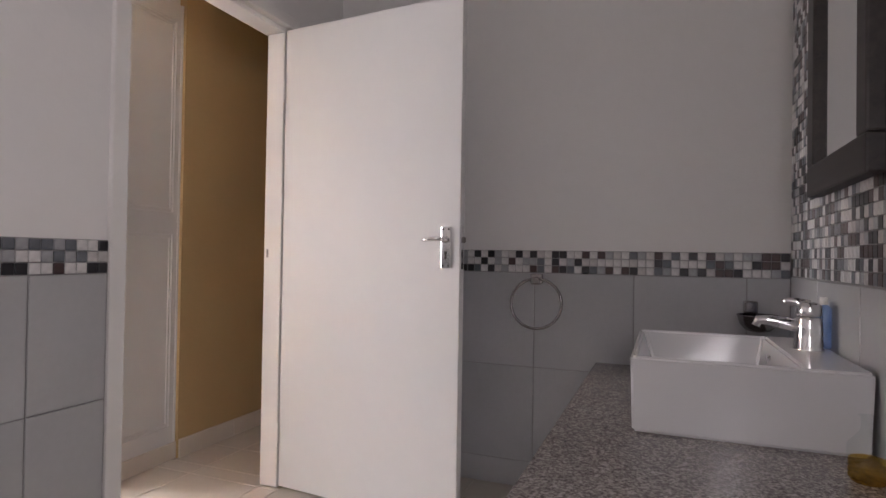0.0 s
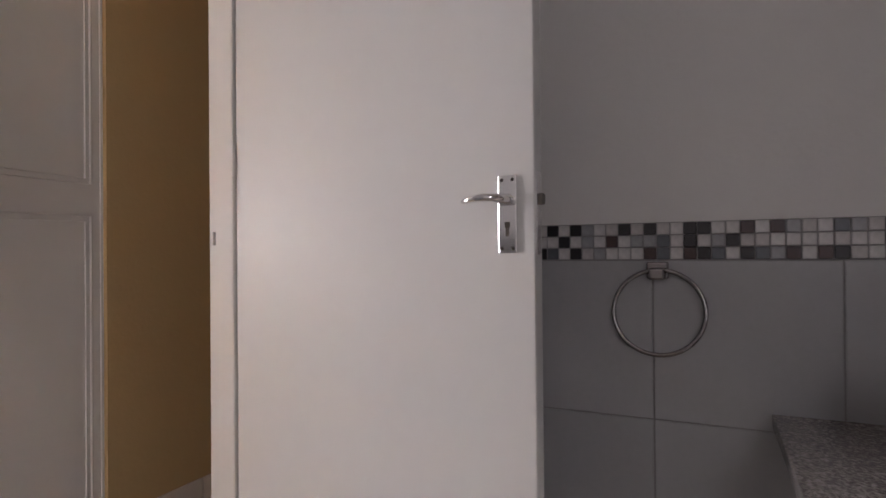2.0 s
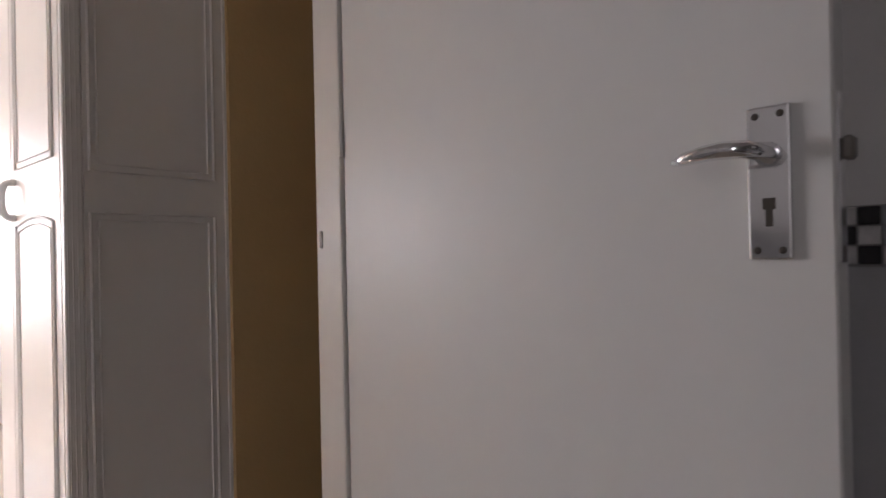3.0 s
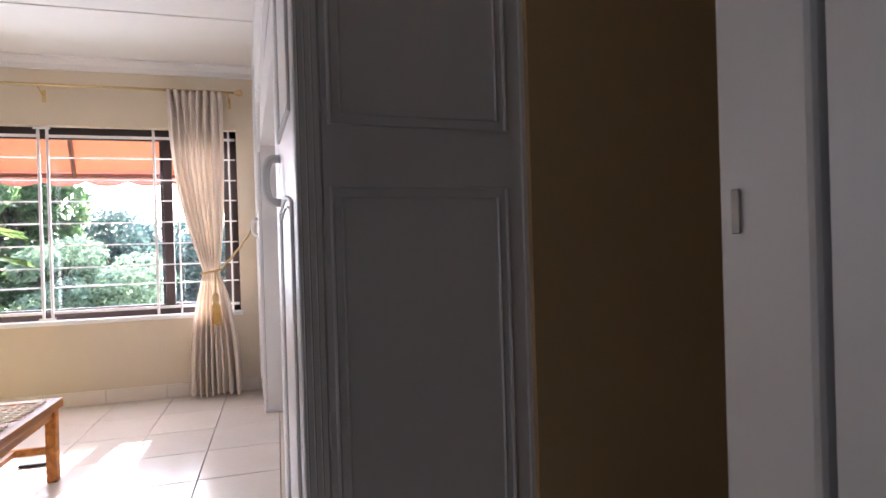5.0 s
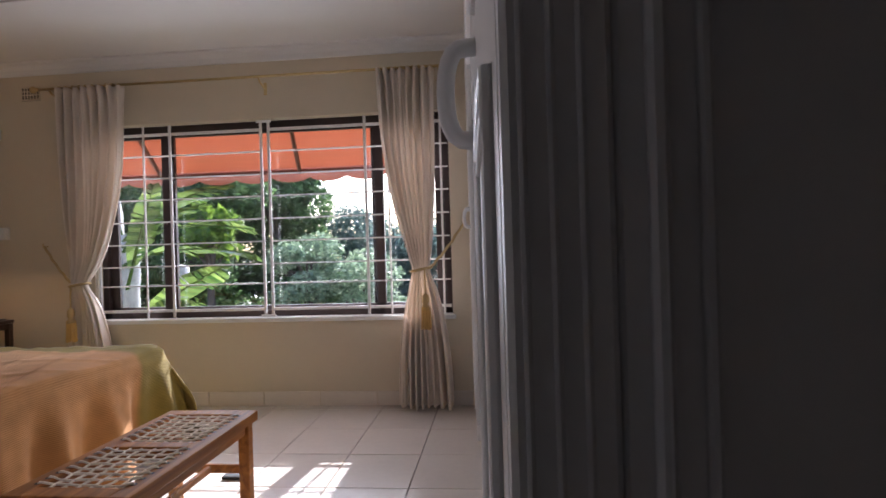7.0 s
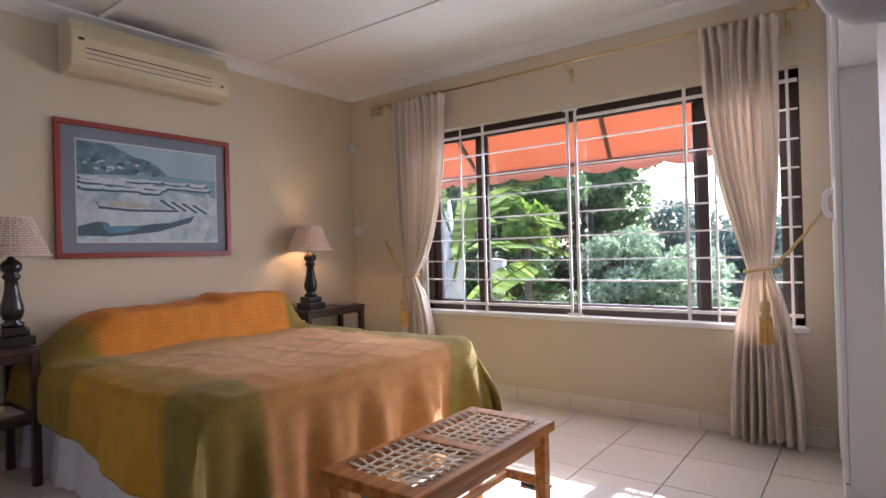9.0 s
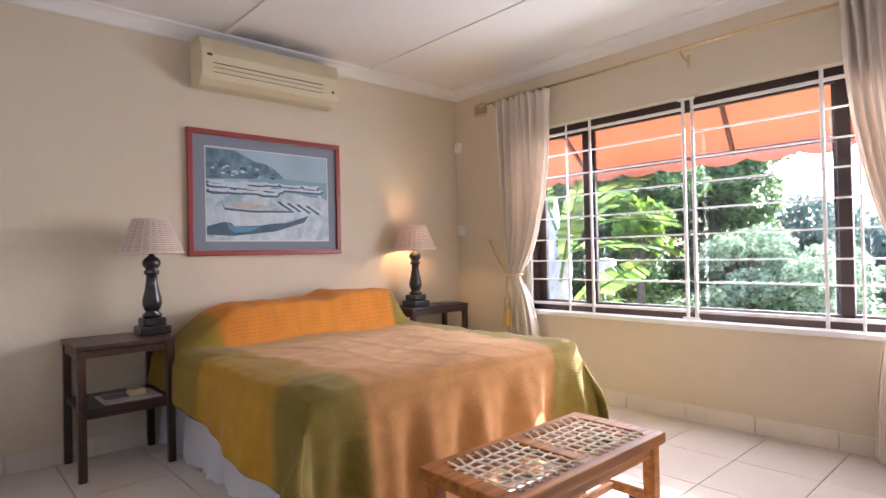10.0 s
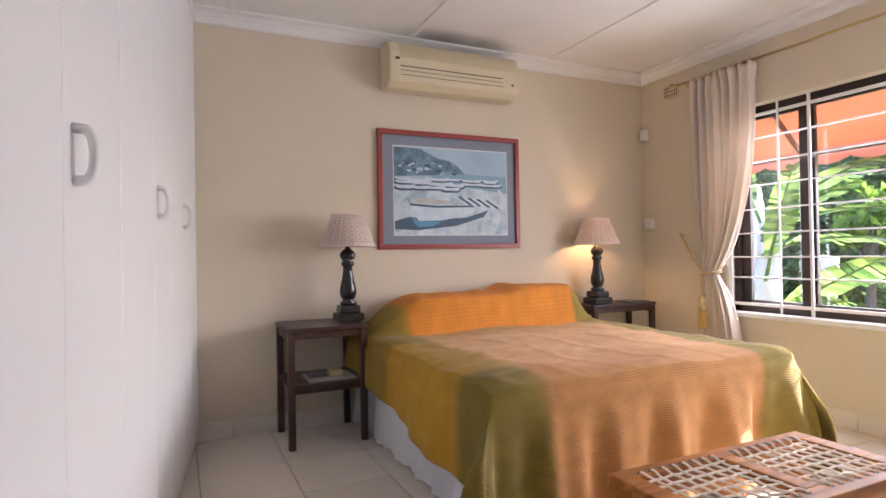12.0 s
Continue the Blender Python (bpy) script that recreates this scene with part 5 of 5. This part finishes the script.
part("spout", tube_bm([(tx, ty, tz + 0.066), (tx, ty + 0.05, tz + 0.076), (tx, ty + 0.105, tz + 0.084), (tx, ty + 0.13, tz + 0.083), (tx, ty + 0.137, tz + 0.065)], [0.022, 0.019, 0.015, 0.0145, 0.012], 14), M_CHROME, tap, smooth=True)
bm = lathe_bm([(0.033, tz + 0.102), (0.034, tz + 0.110), (0.033, tz + 0.128), (0.027, tz + 0.139), (0.012, tz + 0.143)], tx, ty, 24)
tube_bm([(tx, ty, tz + 0.132), (tx, ty + 0.03, tz + 0.140), (tx, ty + 0.055, tz + 0.143), (tx, ty + 0.066, tz + 0.142)], [0.017, 0.014, 0.011, 0.006], 12, bm)
part("lever", bm, M_CHROME, tap, smooth=True)
sd = thing("soap_dish", (XR - 0.02, -6.14, 0.84), "chrome soap dish bracket fixed to the tiles", "soap dish")
part("bracket", box_bm(XR - 0.055, -6.18, 0.850, XR - 0.013, -6.13, 0.900, 0.006, 2), M_CHROMEDARKREFL, sd)
bm = lathe_bm([(0.012, 0.782), (0.045, 0.790), (0.066, 0.815), (0.074, 0.845), (0.077, 0.848), (0.074, 0.851), (0.060, 0.822), (0.036, 0.800), (0.002, 0.797)], XR - 0.092, -6.175, 28)
part("dish", bm, M_CHROMEDARKREFL, sd, "round chrome dish", True)
bot = thing("soap_bottle", (0.50, -6.268, CZ + 0.198), "slim blue plastic bottle beside the tap", "bottle")
part("body", lathe_bm([(0.018, tz + 0.001), (0.021, tz + 0.006), (0.021, tz + 0.12), (0.010, tz + 0.132)], 0.53, -6.279, 18), M_BLUEGLASS, bot, smooth=True)
part("cap", lathe_bm([(0.011, tz + 0.132), (0.011, tz + 0.155)], 0.53, -6.279, 14), M_PLASTIC, bot)
oil = thing("oil_bottle", (-0.045, -6.232, CZ), "small glass bottle half full of amber oil", "bottle")
part("oil", lathe_bm([(0.030, CZ + 0.002), (0.036, CZ + 0.01), (0.036, CZ + 0.045), (0.034, CZ + 0.049)], -0.045, -6.232, 20), M_AMBER, oil, "amber oil", True)
part("glass", lathe_bm([(0.034, CZ + 0.001), (0.039, CZ + 0.008), (0.039, CZ + 0.075), (0.020, CZ + 0.10), (0.014, CZ + 0.11), (0.014, CZ + 0.135), (0.019, CZ + 0.138)], -0.045, -6.232, 20), M_GLASS, oil, smooth=True)

mir = thing("mirror", (0.52, YB0, 1.28), "rectangular mirror in a broad dark timber frame", "mirror")
mx0, mx1, mz0, mz1, my = 0.075, 0.650, 1.265, 2.02, YB0 + 0.012
for b in ((mx0, mz0, mx1, mz0 + 0.095), (mx0, mz1 - 0.095, mx1, mz1), (mx0, mz0 + 0.095, mx0 + 0.075, mz1 - 0.095), (mx1 - 0.075, mz0 + 0.095, mx1, mz1 - 0.095)):
    part("frame_rail", box_bm(b[0], my, b[1], b[2], my + 0.042, b[3], 0.006, 2), M_DARKFR, mir)
part("glass", box_bm(mx0 + 0.07, my + 0.001, mz0 + 0.09, mx1 - 0.07, my + 0.022, mz1 - 0.09), M_MIRROR, mir, "silvered mirror glass")

tr = thing("towel_ring", (XR - 0.013, -5.29, 0.98), "chrome towel ring fixed to the tiled wall", "towel ring")
part("mount", box_bm(XR - 0.034, -5.318, 0.940, XR - 0.0125, -5.262, 0.985, 0.005, 2), M_CHROMEDARKREFL, tr)
part("loop_holder", box_bm(XR - 0.062, -5.31, 0.938, XR - 0.034, -5.270, 0.968, 0.006, 2), M_CHROMEDARKREFL, tr)
part("ring", tube_bm([(XR - 0.05 + 0.012 * math.cos(a), -5.293 + 0.115 * math.sin(a), 0.852 + 0.112 * math.cos(a)) for a in [2 * math.pi * q / 48 for q in range(48)]], 0.0062, 10, None, True), M_CHROMEDARKREFL, tr, "thin chrome ring", True)

# ---- outdoors ----
gr = bmesh.new()
for x0, y0, x1, y1 in ((-400, 0.225, 400, 900), (-400, -400, -3.61, 0.225), (2.71, -400, 400, 0.225), (-3.61, -400, 2.71, -6.71)):
    q = [gr.verts.new(p) for p in ((x0, y0, -0.25), (x1, y0, -0.25), (x1, y1, -0.25 if y1 < 100 else -14), (x0, y1, -0.25 if y1 < 100 else -14))]
    gr.faces.new(q)
structure("ground", gr, M_GROUND, "garden soil and lawn falling away from the house", "ground")

awn = thing("awning", (-1.3, 0.22, 2.15), "orange canvas awning with a scalloped valance", "awning")
AX0, AX1, AY0, AY1, AZ0, AZ1 = -3.35, 0.95, 0.225, 1.02, 2.16, 1.765


def canvas():
    bm = bmesh.new()
    nx, ny = 60, 10
    g = []
    for i in range(nx + 1):
        x = AX0 + (AX1 - AX0) * i / nx
        bay = abs(math.sin(math.pi * (x + 1.28) / 1.25))
        g.append([bm.verts.new((x, AY0 + (AY1 - AY0) * j / ny, AZ0 + (AZ1 - AZ0) * j / ny - 0.02 * bay * math.sin(math.pi * j / ny))) for j in range(ny + 1)])
    for a, b in zip(g, g[1:]):
        for j in range(ny):
            bm.faces.new((a[j], b[j], b[j + 1], a[j + 1]))
    return bm


part("canvas", canvas(), M_AWNING, awn, smooth=True)
bm = bmesh.new()
cols = []
for i in range(0, 241):
    x = AX0 + (AX1 - AX0) * i / 240
    dip = 0.045 * abs(math.sin(math.pi * (x - 0.05) / 0.33)) ** 0.6
    cols.append([bm.verts.new((x, AY1 + 0.012 + 0.01 * math.sin(9 * x) * v, AZ1 + 0.01 - v * (0.085 + dip))) for v in (0, 0.5, 1.0)])
for a, b in zip(cols, cols[1:]):
    for j in range(2):
        bm.faces.new((a[j], b[j], b[j + 1], a[j + 1]))
part("valance", bm, M_VALANCE, awn, "faded scalloped valance", True)
for s in (AX0, AX1):
    part("side_cheek", prism_bm([(AY0, AZ0), (AY1, AZ1), (AY1, AZ1 - 0.10), (AY0, AZ1 - 0.10)], "x", s - 0.002, s + 0.002), M_AWNING, awn)
part("front_bar", tube_bm([(AX0, AY1 - 0.035, AZ1 - 0.035), (AX1, AY1 - 0.035, AZ1 - 0.035)], 0.017, 8), M_RAFTER, awn)
part("cross_bar", tube_bm([(AX0, 0.36, 2.055), (AX1, 0.36, 2.055)], 0.013, 8), M_RAFTER, awn)
for x in (-3.22, -2.46, -1.22, 0.03, 0.88):
    part("rafter", tube_bm([(x + 0.06, AY0, AZ0 - 0.06), (x - 0.12, AY1 - 0.03, AZ1 - 0.045)], 0.018, 8), M_RAFTER, awn)


def leaf_cloud(name, blobs, count, size, material, seed, parent=None, flat=0.35):
    """A crown of many small bent leaves filling uneven clumps, as one mesh."""
    rng = np.random.default_rng(seed)
    weights = np.array([b[3] * b[4] * b[5] for b in blobs]) ** 0.75
    pick = rng.choice(len(blobs), count, p=weights / weights.sum())
    bl = np.array(blobs)[pick]
    d = rng.normal(size=(count, 3))
    d /= np.linalg.norm(d, axis=1)[:, None]
    rad = rng.uniform(0.55, 1.08, count) ** 0.6
    pos = bl[:, :3] + d * bl[:, 3:6] * rad[:, None]
    n = d + rng.normal(scale=0.7, size=(count, 3)) + np.array([0, 0, flat])
    n /= np.linalg.norm(n, axis=1)[:, None]
    t = np.cross(n, rng.normal(size=(count, 3)))
    t /= np.linalg.norm(t, axis=1)[:, None]
    s = np.cross(n, t)
    sz = size * rng.uniform(0.6, 1.4, count)[:, None]
    corners = np.stack([pos - t * sz, pos + s * sz * 0.42 + n * sz * 0.12, pos + t * sz, pos - s * sz * 0.42 + n * sz * 0.12], axis=1).reshape(-1, 3)
    faces = np.arange(count * 4).reshape(-1, 4)
    me = bpy.data.meshes.new(name)
    me.from_pydata(corners.tolist(), [], faces.tolist())
    me.materials.append(material)
    ob = new(name, me)
    if parent is not None:
        ob.parent = parent
        ob.matrix_parent_inverse = Matrix.Translation(parent_base(parent)).inverted()
    return ob


def tree(x, y, ground, hgt, spread_r, material, seed, leaves, size, label, low=0.25):
    """A tapered trunk with limbs and a broken crown."""
    rnd = random.Random(seed)
    t = thing("tree", (x, y, ground), label, "tree", "garden trees")
    bm = tube_bm([(x, y, ground - 0.1), (x + 0.05 * hgt * rnd.uniform(-1, 1), y, ground + hgt * 0.3), (x + 0.06 * hgt * rnd.uniform(-1, 1), y + 0.03 * hgt, ground + hgt * 0.8)], [0.035 * hgt, 0.026 * hgt, 0.008 * hgt], 10)
    blobs = []
    for k in range(20):
        a, f = rnd.uniform(0, 6.28), rnd.uniform(low, 0.92)
        r = spread_r * (1 - 0.55 * abs(f - 0.45)) * rnd.uniform(0.45, 0.95)
        c = (x + r * math.cos(a), y + r * math.sin(a), ground + hgt * f)
        tube_bm([(x, y, ground + hgt * max(0.12, f - 0.22)), (x + 0.5 * r * math.cos(a), y + 0.5 * r * math.sin(a), ground + hgt * (f - 0.08)), c], [0.014 * hgt, 0.009 * hgt, 0.003 * hgt], 6, bm)
        e = spread_r * rnd.uniform(0.30, 0.52)
        blobs.append((*c, e, e, e * rnd.uniform(0.6, 0.9)))
    part("trunk", bm, M_BARK, t, "brown branching trunk")
    leaf_cloud("crown", blobs, leaves, size, material, seed, t)


tree(-6.1, 7.6, -0.3, 5.2, 1.9, M_LEAFDARK, 11, 24000, 0.070, "dense dark green garden tree", 0.10)
tree(-5.0, 9.6, -0.6, 4.6, 1.35, M_LEAFDARK, 12, 15000, 0.070, "dense dark green garden tree", 0.10)
tree(-5.5, 11.2, -0.6, 5.0, 1.9, M_LEAFDARK, 22, 20000, 0.085, "dense dark green garden tree", 0.08)
tree(-8.6, 8.6, -0.3, 6.5, 2.6, M_LEAFDARK, 13, 20000, 0.085, "tall dark green garden tree", 0.10)
tree(-3.15, 6.4, -1.0, 2.3, 0.85, M_LEAFLIGHT, 14, 8500, 0.052, "pale green sunlit shrub tree", 0.10)
tree(-2.45, 7.3, -1.3, 2.3, 0.95, M_LEAFLIGHT, 15, 8000, 0.052, "pale green sunlit shrub tree", 0.10)
tree(-6.0, 5.9, -0.4, 2.6, 1.3, M_LEAFDARK, 21, 14000, 0.055, "dense dark green garden shrub", 0.08)
tree(-4.30, 5.1, -0.3, 2.3, 0.50, M_LEAFLIME, 16, 900, 0.085, "lime green broad-leaved shrub", 0.62)
tree(-3.3, 12.5, -1.8, 3.7, 1.9, M_LEAFFAR, 17, 16000, 0.09, "tree farther down the garden, tinted blue-green with haze", 0.1)
tree(-1.1, 11.8, -1.8, 3.7, 1.7, M_LEAFFAR, 18, 15000, 0.09, "tree farther down the garden, tinted blue-green with haze", 0.1)
tree(0.9, 11.0, -1.8, 4.0, 1.8, M_LEAFFAR, 19, 12000, 0.09, "tree farther down the garden, tinted blue-green with haze", 0.1)
rng0 = random.Random(5)
far = [(rng0.uniform(-60, 60), rng0.uniform(38, 70), -3 + rng0.uniform(-1, 1.2), rng0.uniform(3, 6), rng0.uniform(3, 5), rng0.uniform(2.5, 4.2)) for _ in range(70)]
tagged(leaf_cloud("far_woods", far, 30000, 0.45, M_LEAFFAR, 30), "far woods beyond the garden, tinted with haze", "woods", "", "stuff")
hedge = [(-13 + 0.55 * k, 14 + rng0.uniform(-1, 1), -0.9 + rng0.uniform(-0.2, 0.3), 0.9, 0.8, 1.2 + 0.35 * math.sin(k)) for k in range(34)]
tagged(leaf_cloud("hedge", hedge, 24000, 0.085, M_LEAFFAR, 33), "long hedge at the garden end, tinted blue-green with haze", "hedge", "", "stuff")
low = [(rng0.uniform(-9, 3), rng0.uniform(3.8, 6.2), -0.30 + rng0.uniform(-0.1, 0.25), rng0.uniform(0.4, 0.8), rng0.uniform(0.4, 0.8), rng0.uniform(0.25, 0.5)) for _ in range(46)]
tagged(leaf_cloud("undergrowth", low, 16000, 0.06, M_LEAFDARK, 31), "low tangled garden undergrowth", "undergrowth", "", "stuff")

# a wild banana with torn fan leaves and pale trunks
ban = thing("wild_banana", (-3.80, 2.15, -0.25), "wild banana plant with long torn leaves and pale trunks", "plant")
for bx, by, hgt, lean in ((-3.80, 2.15, 1.55, 0.012), (-4.20, 2.75, 2.0, -0.012), (-3.45, 2.45, 1.2, 0.016)):
    pts = [(bx + lean * k, by, -0.27 + hgt * k / 10) for k in range(11)]
    part("trunk", tube_bm(pts, [0.145 - 0.005 * k + (0.010 if k % 2 else 0) for k in range(11)], 12), M_PALETRUNK, ban, "pale ringed trunk", True)


def blade(base, direct, length, width, droop, seed):
    """One long leaf on a stalk: a folded blade with torn edges along a drooping midrib."""
    rnd = random.Random(seed)
    b, d = Vector(base), Vector(direct).normalized()
    side = d.cross(Vector((0, 0, 1))).normalized()
    up = side.cross(d).normalized()
    roll = rnd.uniform(-0.1, 0.85)
    side, up = side * math.cos(roll) + up * math.sin(roll), up * math.cos(roll) - side * math.sin(roll)
    bm = bmesh.new()
    n = 26
    mid = [b + d * (length * k / n) + Vector((0, 0, -droop * (k / n) ** 2 * length)) for k in range(n + 1)]
    tube_bm(mid, [0.018 * (1 - 0.8 * k / n) + 0.002 for k in range(n + 1)], 6, bm)
    for sgn in (-1, 1):
        for k in range(6, n):
            f0, f1 = (k - 6) / (n - 6), (k - 5) / (n - 6)
            gap = rnd.random() < 0.22
            w0, w1 = width * math.sin(math.pi * (0.06 + 0.90 * f0)) ** 0.6, width * math.sin(math.pi * (0.06 + 0.90 * f1)) ** 0.6
            q = mid[k].lerp(mid[k + 1], 0.72 if gap else 0.995)
            lift = up * 0.25
            if gap or k == 6:
                drop = rnd.uniform(0.0, 0.07)
            sag = Vector((0, 0, -drop))
            v = [bm.verts.new(p) for p in (mid[k], q, q + side * sgn * w1 + (lift * w1) + d * 0.05 + sag, mid[k] + side * sgn * w0 + (lift * w0) + d * 0.05 + sag)]
            bm.faces.new(v)
    return bm


# crown point, tip, half width and sag of each leaf
LEAVES = (((-3.70, 2.05, 0.95), (-1.53, 0.50, 1.03), 0.10, 0.16), ((-3.70, 2.05, 1.15), (-1.55, 0.52, 1.23), 0.10, 0.18), ((-3.65, 1.95, 0.25), (-1.79, 0.50, 0.95), 0.13, 0.05),
          ((-3.70, 2.05, 1.10), (-2.05, 0.72, 1.47), 0.13, 0.14), ((-3.75, 2.10, 1.20), (-1.75, 0.55, 1.60), 0.12, 0.16), ((-3.60, 1.95, 0.70), (-2.62, 0.92, 1.66), 0.12, 0.05),
          ((-3.60, 1.95, 0.20), (-2.12, 0.72, 0.66), 0.12, 0.12), ((-3.80, 2.20, 1.25), (-4.60, 2.60, 2.40), 0.16, 0.10))
for k, (b, tip, w, dr) in enumerate(LEAVES):
    reach = Vector(tip) - Vector(b)
    reach.z += dr * reach.length
    part("leaf", blade(b, reach, reach.length, w, dr, 40 + k), M_BIGLEAF, ban)

# ---- tiles, one by one ----
skirting("skirting_tile", (XW, 0.0), (0.14, 0.0), (0, -1), wall_n, 0.391)
skirting("skirting_tile", (XW, -3.51), (XW, -0.012), (1, 0), wall_w, 0.391)
skirting("skirting_tile", (0.775, YC), (2.5, YC), (0, -1), wall_p, 0.401)
floor_tiles(XW, YP, 0.75, 0.0, 0.368, 0.402, -0.09, -0.905, M_TILE)
floor_tiles(0.75, YP, 2.5, YC, 0.368, 0.402, -0.09, -0.905, M_TILE)
floor_tiles(DX0, YB1, DX1, YP, 0.368, 0.402, -0.09, -0.905, M_TILE)
floor_tiles(-2.6, YB0, XR, YB1, 0.40, 0.40, 0.0, -5.0, M_BATHFLOOR)
# grey wall tiles of the bathroom with a mosaic band above
tagged(part("tile_bed", box_bm(XR - 0.006, YB0, 0, XR - 0.0005, YB1, 1.093), M_WGROUT, wall_r))
tagged(part("tile_bed", box_bm(-2.6, YB1 - 0.0055, 0, DX0 - 0.059, YB1 - 0.0005, 1.093), M_WGROUT, wall_d))
tagged(part("tile_bed", box_bm(DX1 + 0.059, YB1 - 0.0055, 0, XR - 0.006, YB1 - 0.0005, 1.093), M_WGROUT, wall_d))
tagged(part("tile_bed", box_bm(-2.6, YB0 + 0.0005, 0, XR - 0.006, YB0 + 0.0055, 2.25), M_WGROUT, wall_m))


def wall_tiles(parent, axis, face, out, a0, a1, origin, rows, pitch=0.434):
    """Large wall tiles; axis is the wall's running direction."""
    meshes = {}
    for z0, z1 in rows:
        k = math.floor((a0 - origin) / pitch)
        while origin + k * pitch < a1:
            u0, u1 = max(a0, origin + k * pitch), min(a1, origin + (k + 1) * pitch)
            k += 1
            if u1 - u0 < 0.012:
                continue
            key = (round(u1 - u0, 3), round(z1 - z0, 3))
            if key not in meshes:
                w, h = key
                q = box_bm(0, 0.002, 0.002, 0.006, w - 0.003, h - 0.002, 0.0012, 1) if axis == "y" else box_bm(0.002, 0, 0.002, w - 0.003, 0.006, h - 0.002, 0.0012, 1)
                meshes[key] = mesh_of("wall_tile", q, M_WTILE)
            off = face if out > 0 else face - 0.006
            piece("wall_tile", meshes[key], parent, (off, u0, z0) if axis == "y" else (u0, off, z0))


ROWS = ((0.0, 0.121), (0.121, 0.556), (0.556, 0.990))
wall_tiles(wall_r, "y", XR - 0.006, -1, YB0 + 0.012, YB1 - 0.012, -5.276, ROWS)
wall_tiles(wall_d, "x", YB1 - 0.0055, -1, -2.6, DX0 - 0.062, -0.450, ((0.0, 0.171), (0.171, 0.606), (0.606, 0.990)))
wall_tiles(wall_m, "x", YB0 + 0.0055, 1, -2.6, XR - 0.012, 0.70, ((0.0, 0.121), (0.121, 0.556), (0.556, 1.0)))
MP = 0.0337
mos_y = mesh_of("mosaic_tile", box_bm(0, 0.0014, 0.0014, 0.006, MP - 0.0014, MP - 0.0014, 0.0016, 1), M_MOS)
mos_x = mesh_of("mosaic_tile", box_bm(0.0014, 0, 0.0014, MP - 0.0014, 0.006, MP - 0.0014, 0.0016, 1), M_MOS)
for k in range(int((YB1 - YB0 - 0.02) / MP)):
    for r in range(3):
        piece("mosaic_tile", mos_y, wall_r, (XR - 0.012, YB0 + 0.012 + k * MP, 0.991 + r * MP))
for k in range(32):
    for r in range(3):
        piece("mosaic_tile", mos_x, wall_d, (DX0 - 0.061 - (k + 1) * MP, YB1 - 0.0115, 0.991 + r * MP))
for k in range(33):
    for r in range(9):
        piece("mosaic_tile", mos_x, wall_m, (XR - 0.013 - (k + 1) * MP, YB0 + 0.0055, 1.003 + r * MP))


def mosaic_field(x0, x1, z0, z1):
    """The rest of the mosaic, joined."""
    vs, fs = [], []
    e = 0.0014
    for i in range(int((x1 - x0) / MP)):
        for j in range(int((z1 - z0) / MP)):
            xa, xb, za, zb = x1 - (i + 1) * MP + e, x1 - i * MP - e, z0 + j * MP + e, z0 + (j + 1) * MP - e
            n = len(vs)
            y0, y1 = YB0 + 0.0055, YB0 + 0.0115
            vs += [(xa, y0, za), (xb, y0, za), (xb, y0, zb), (xa, y0, zb), (xa + e, y1, za + e), (xb - e, y1, za + e), (xb - e, y1, zb - e), (xa + e, y1, zb - e)]
            fs += [(n + 4, n + 7, n + 6, n + 5), (n, n + 4, n + 5, n + 1), (n + 1, n + 5, n + 6, n + 2), (n + 2, n + 6, n + 7, n + 3), (n + 3, n + 7, n + 4, n)]
    me = bpy.data.meshes.new("mosaic_field")
    me.from_pydata(vs, [], fs)
    me.materials.append(M_MOSI)
    ob = new("mosaic_field", me)
    ob.parent = wall_m
    tagged(ob, "", "", "", "stuff")


mosaic_field(-0.35, XR - 0.013, 1.003 + 9 * MP, 2.22)
mosaic_field(-0.35, XR - 0.013 - 33 * MP, 1.003, 1.003 + 9 * MP)
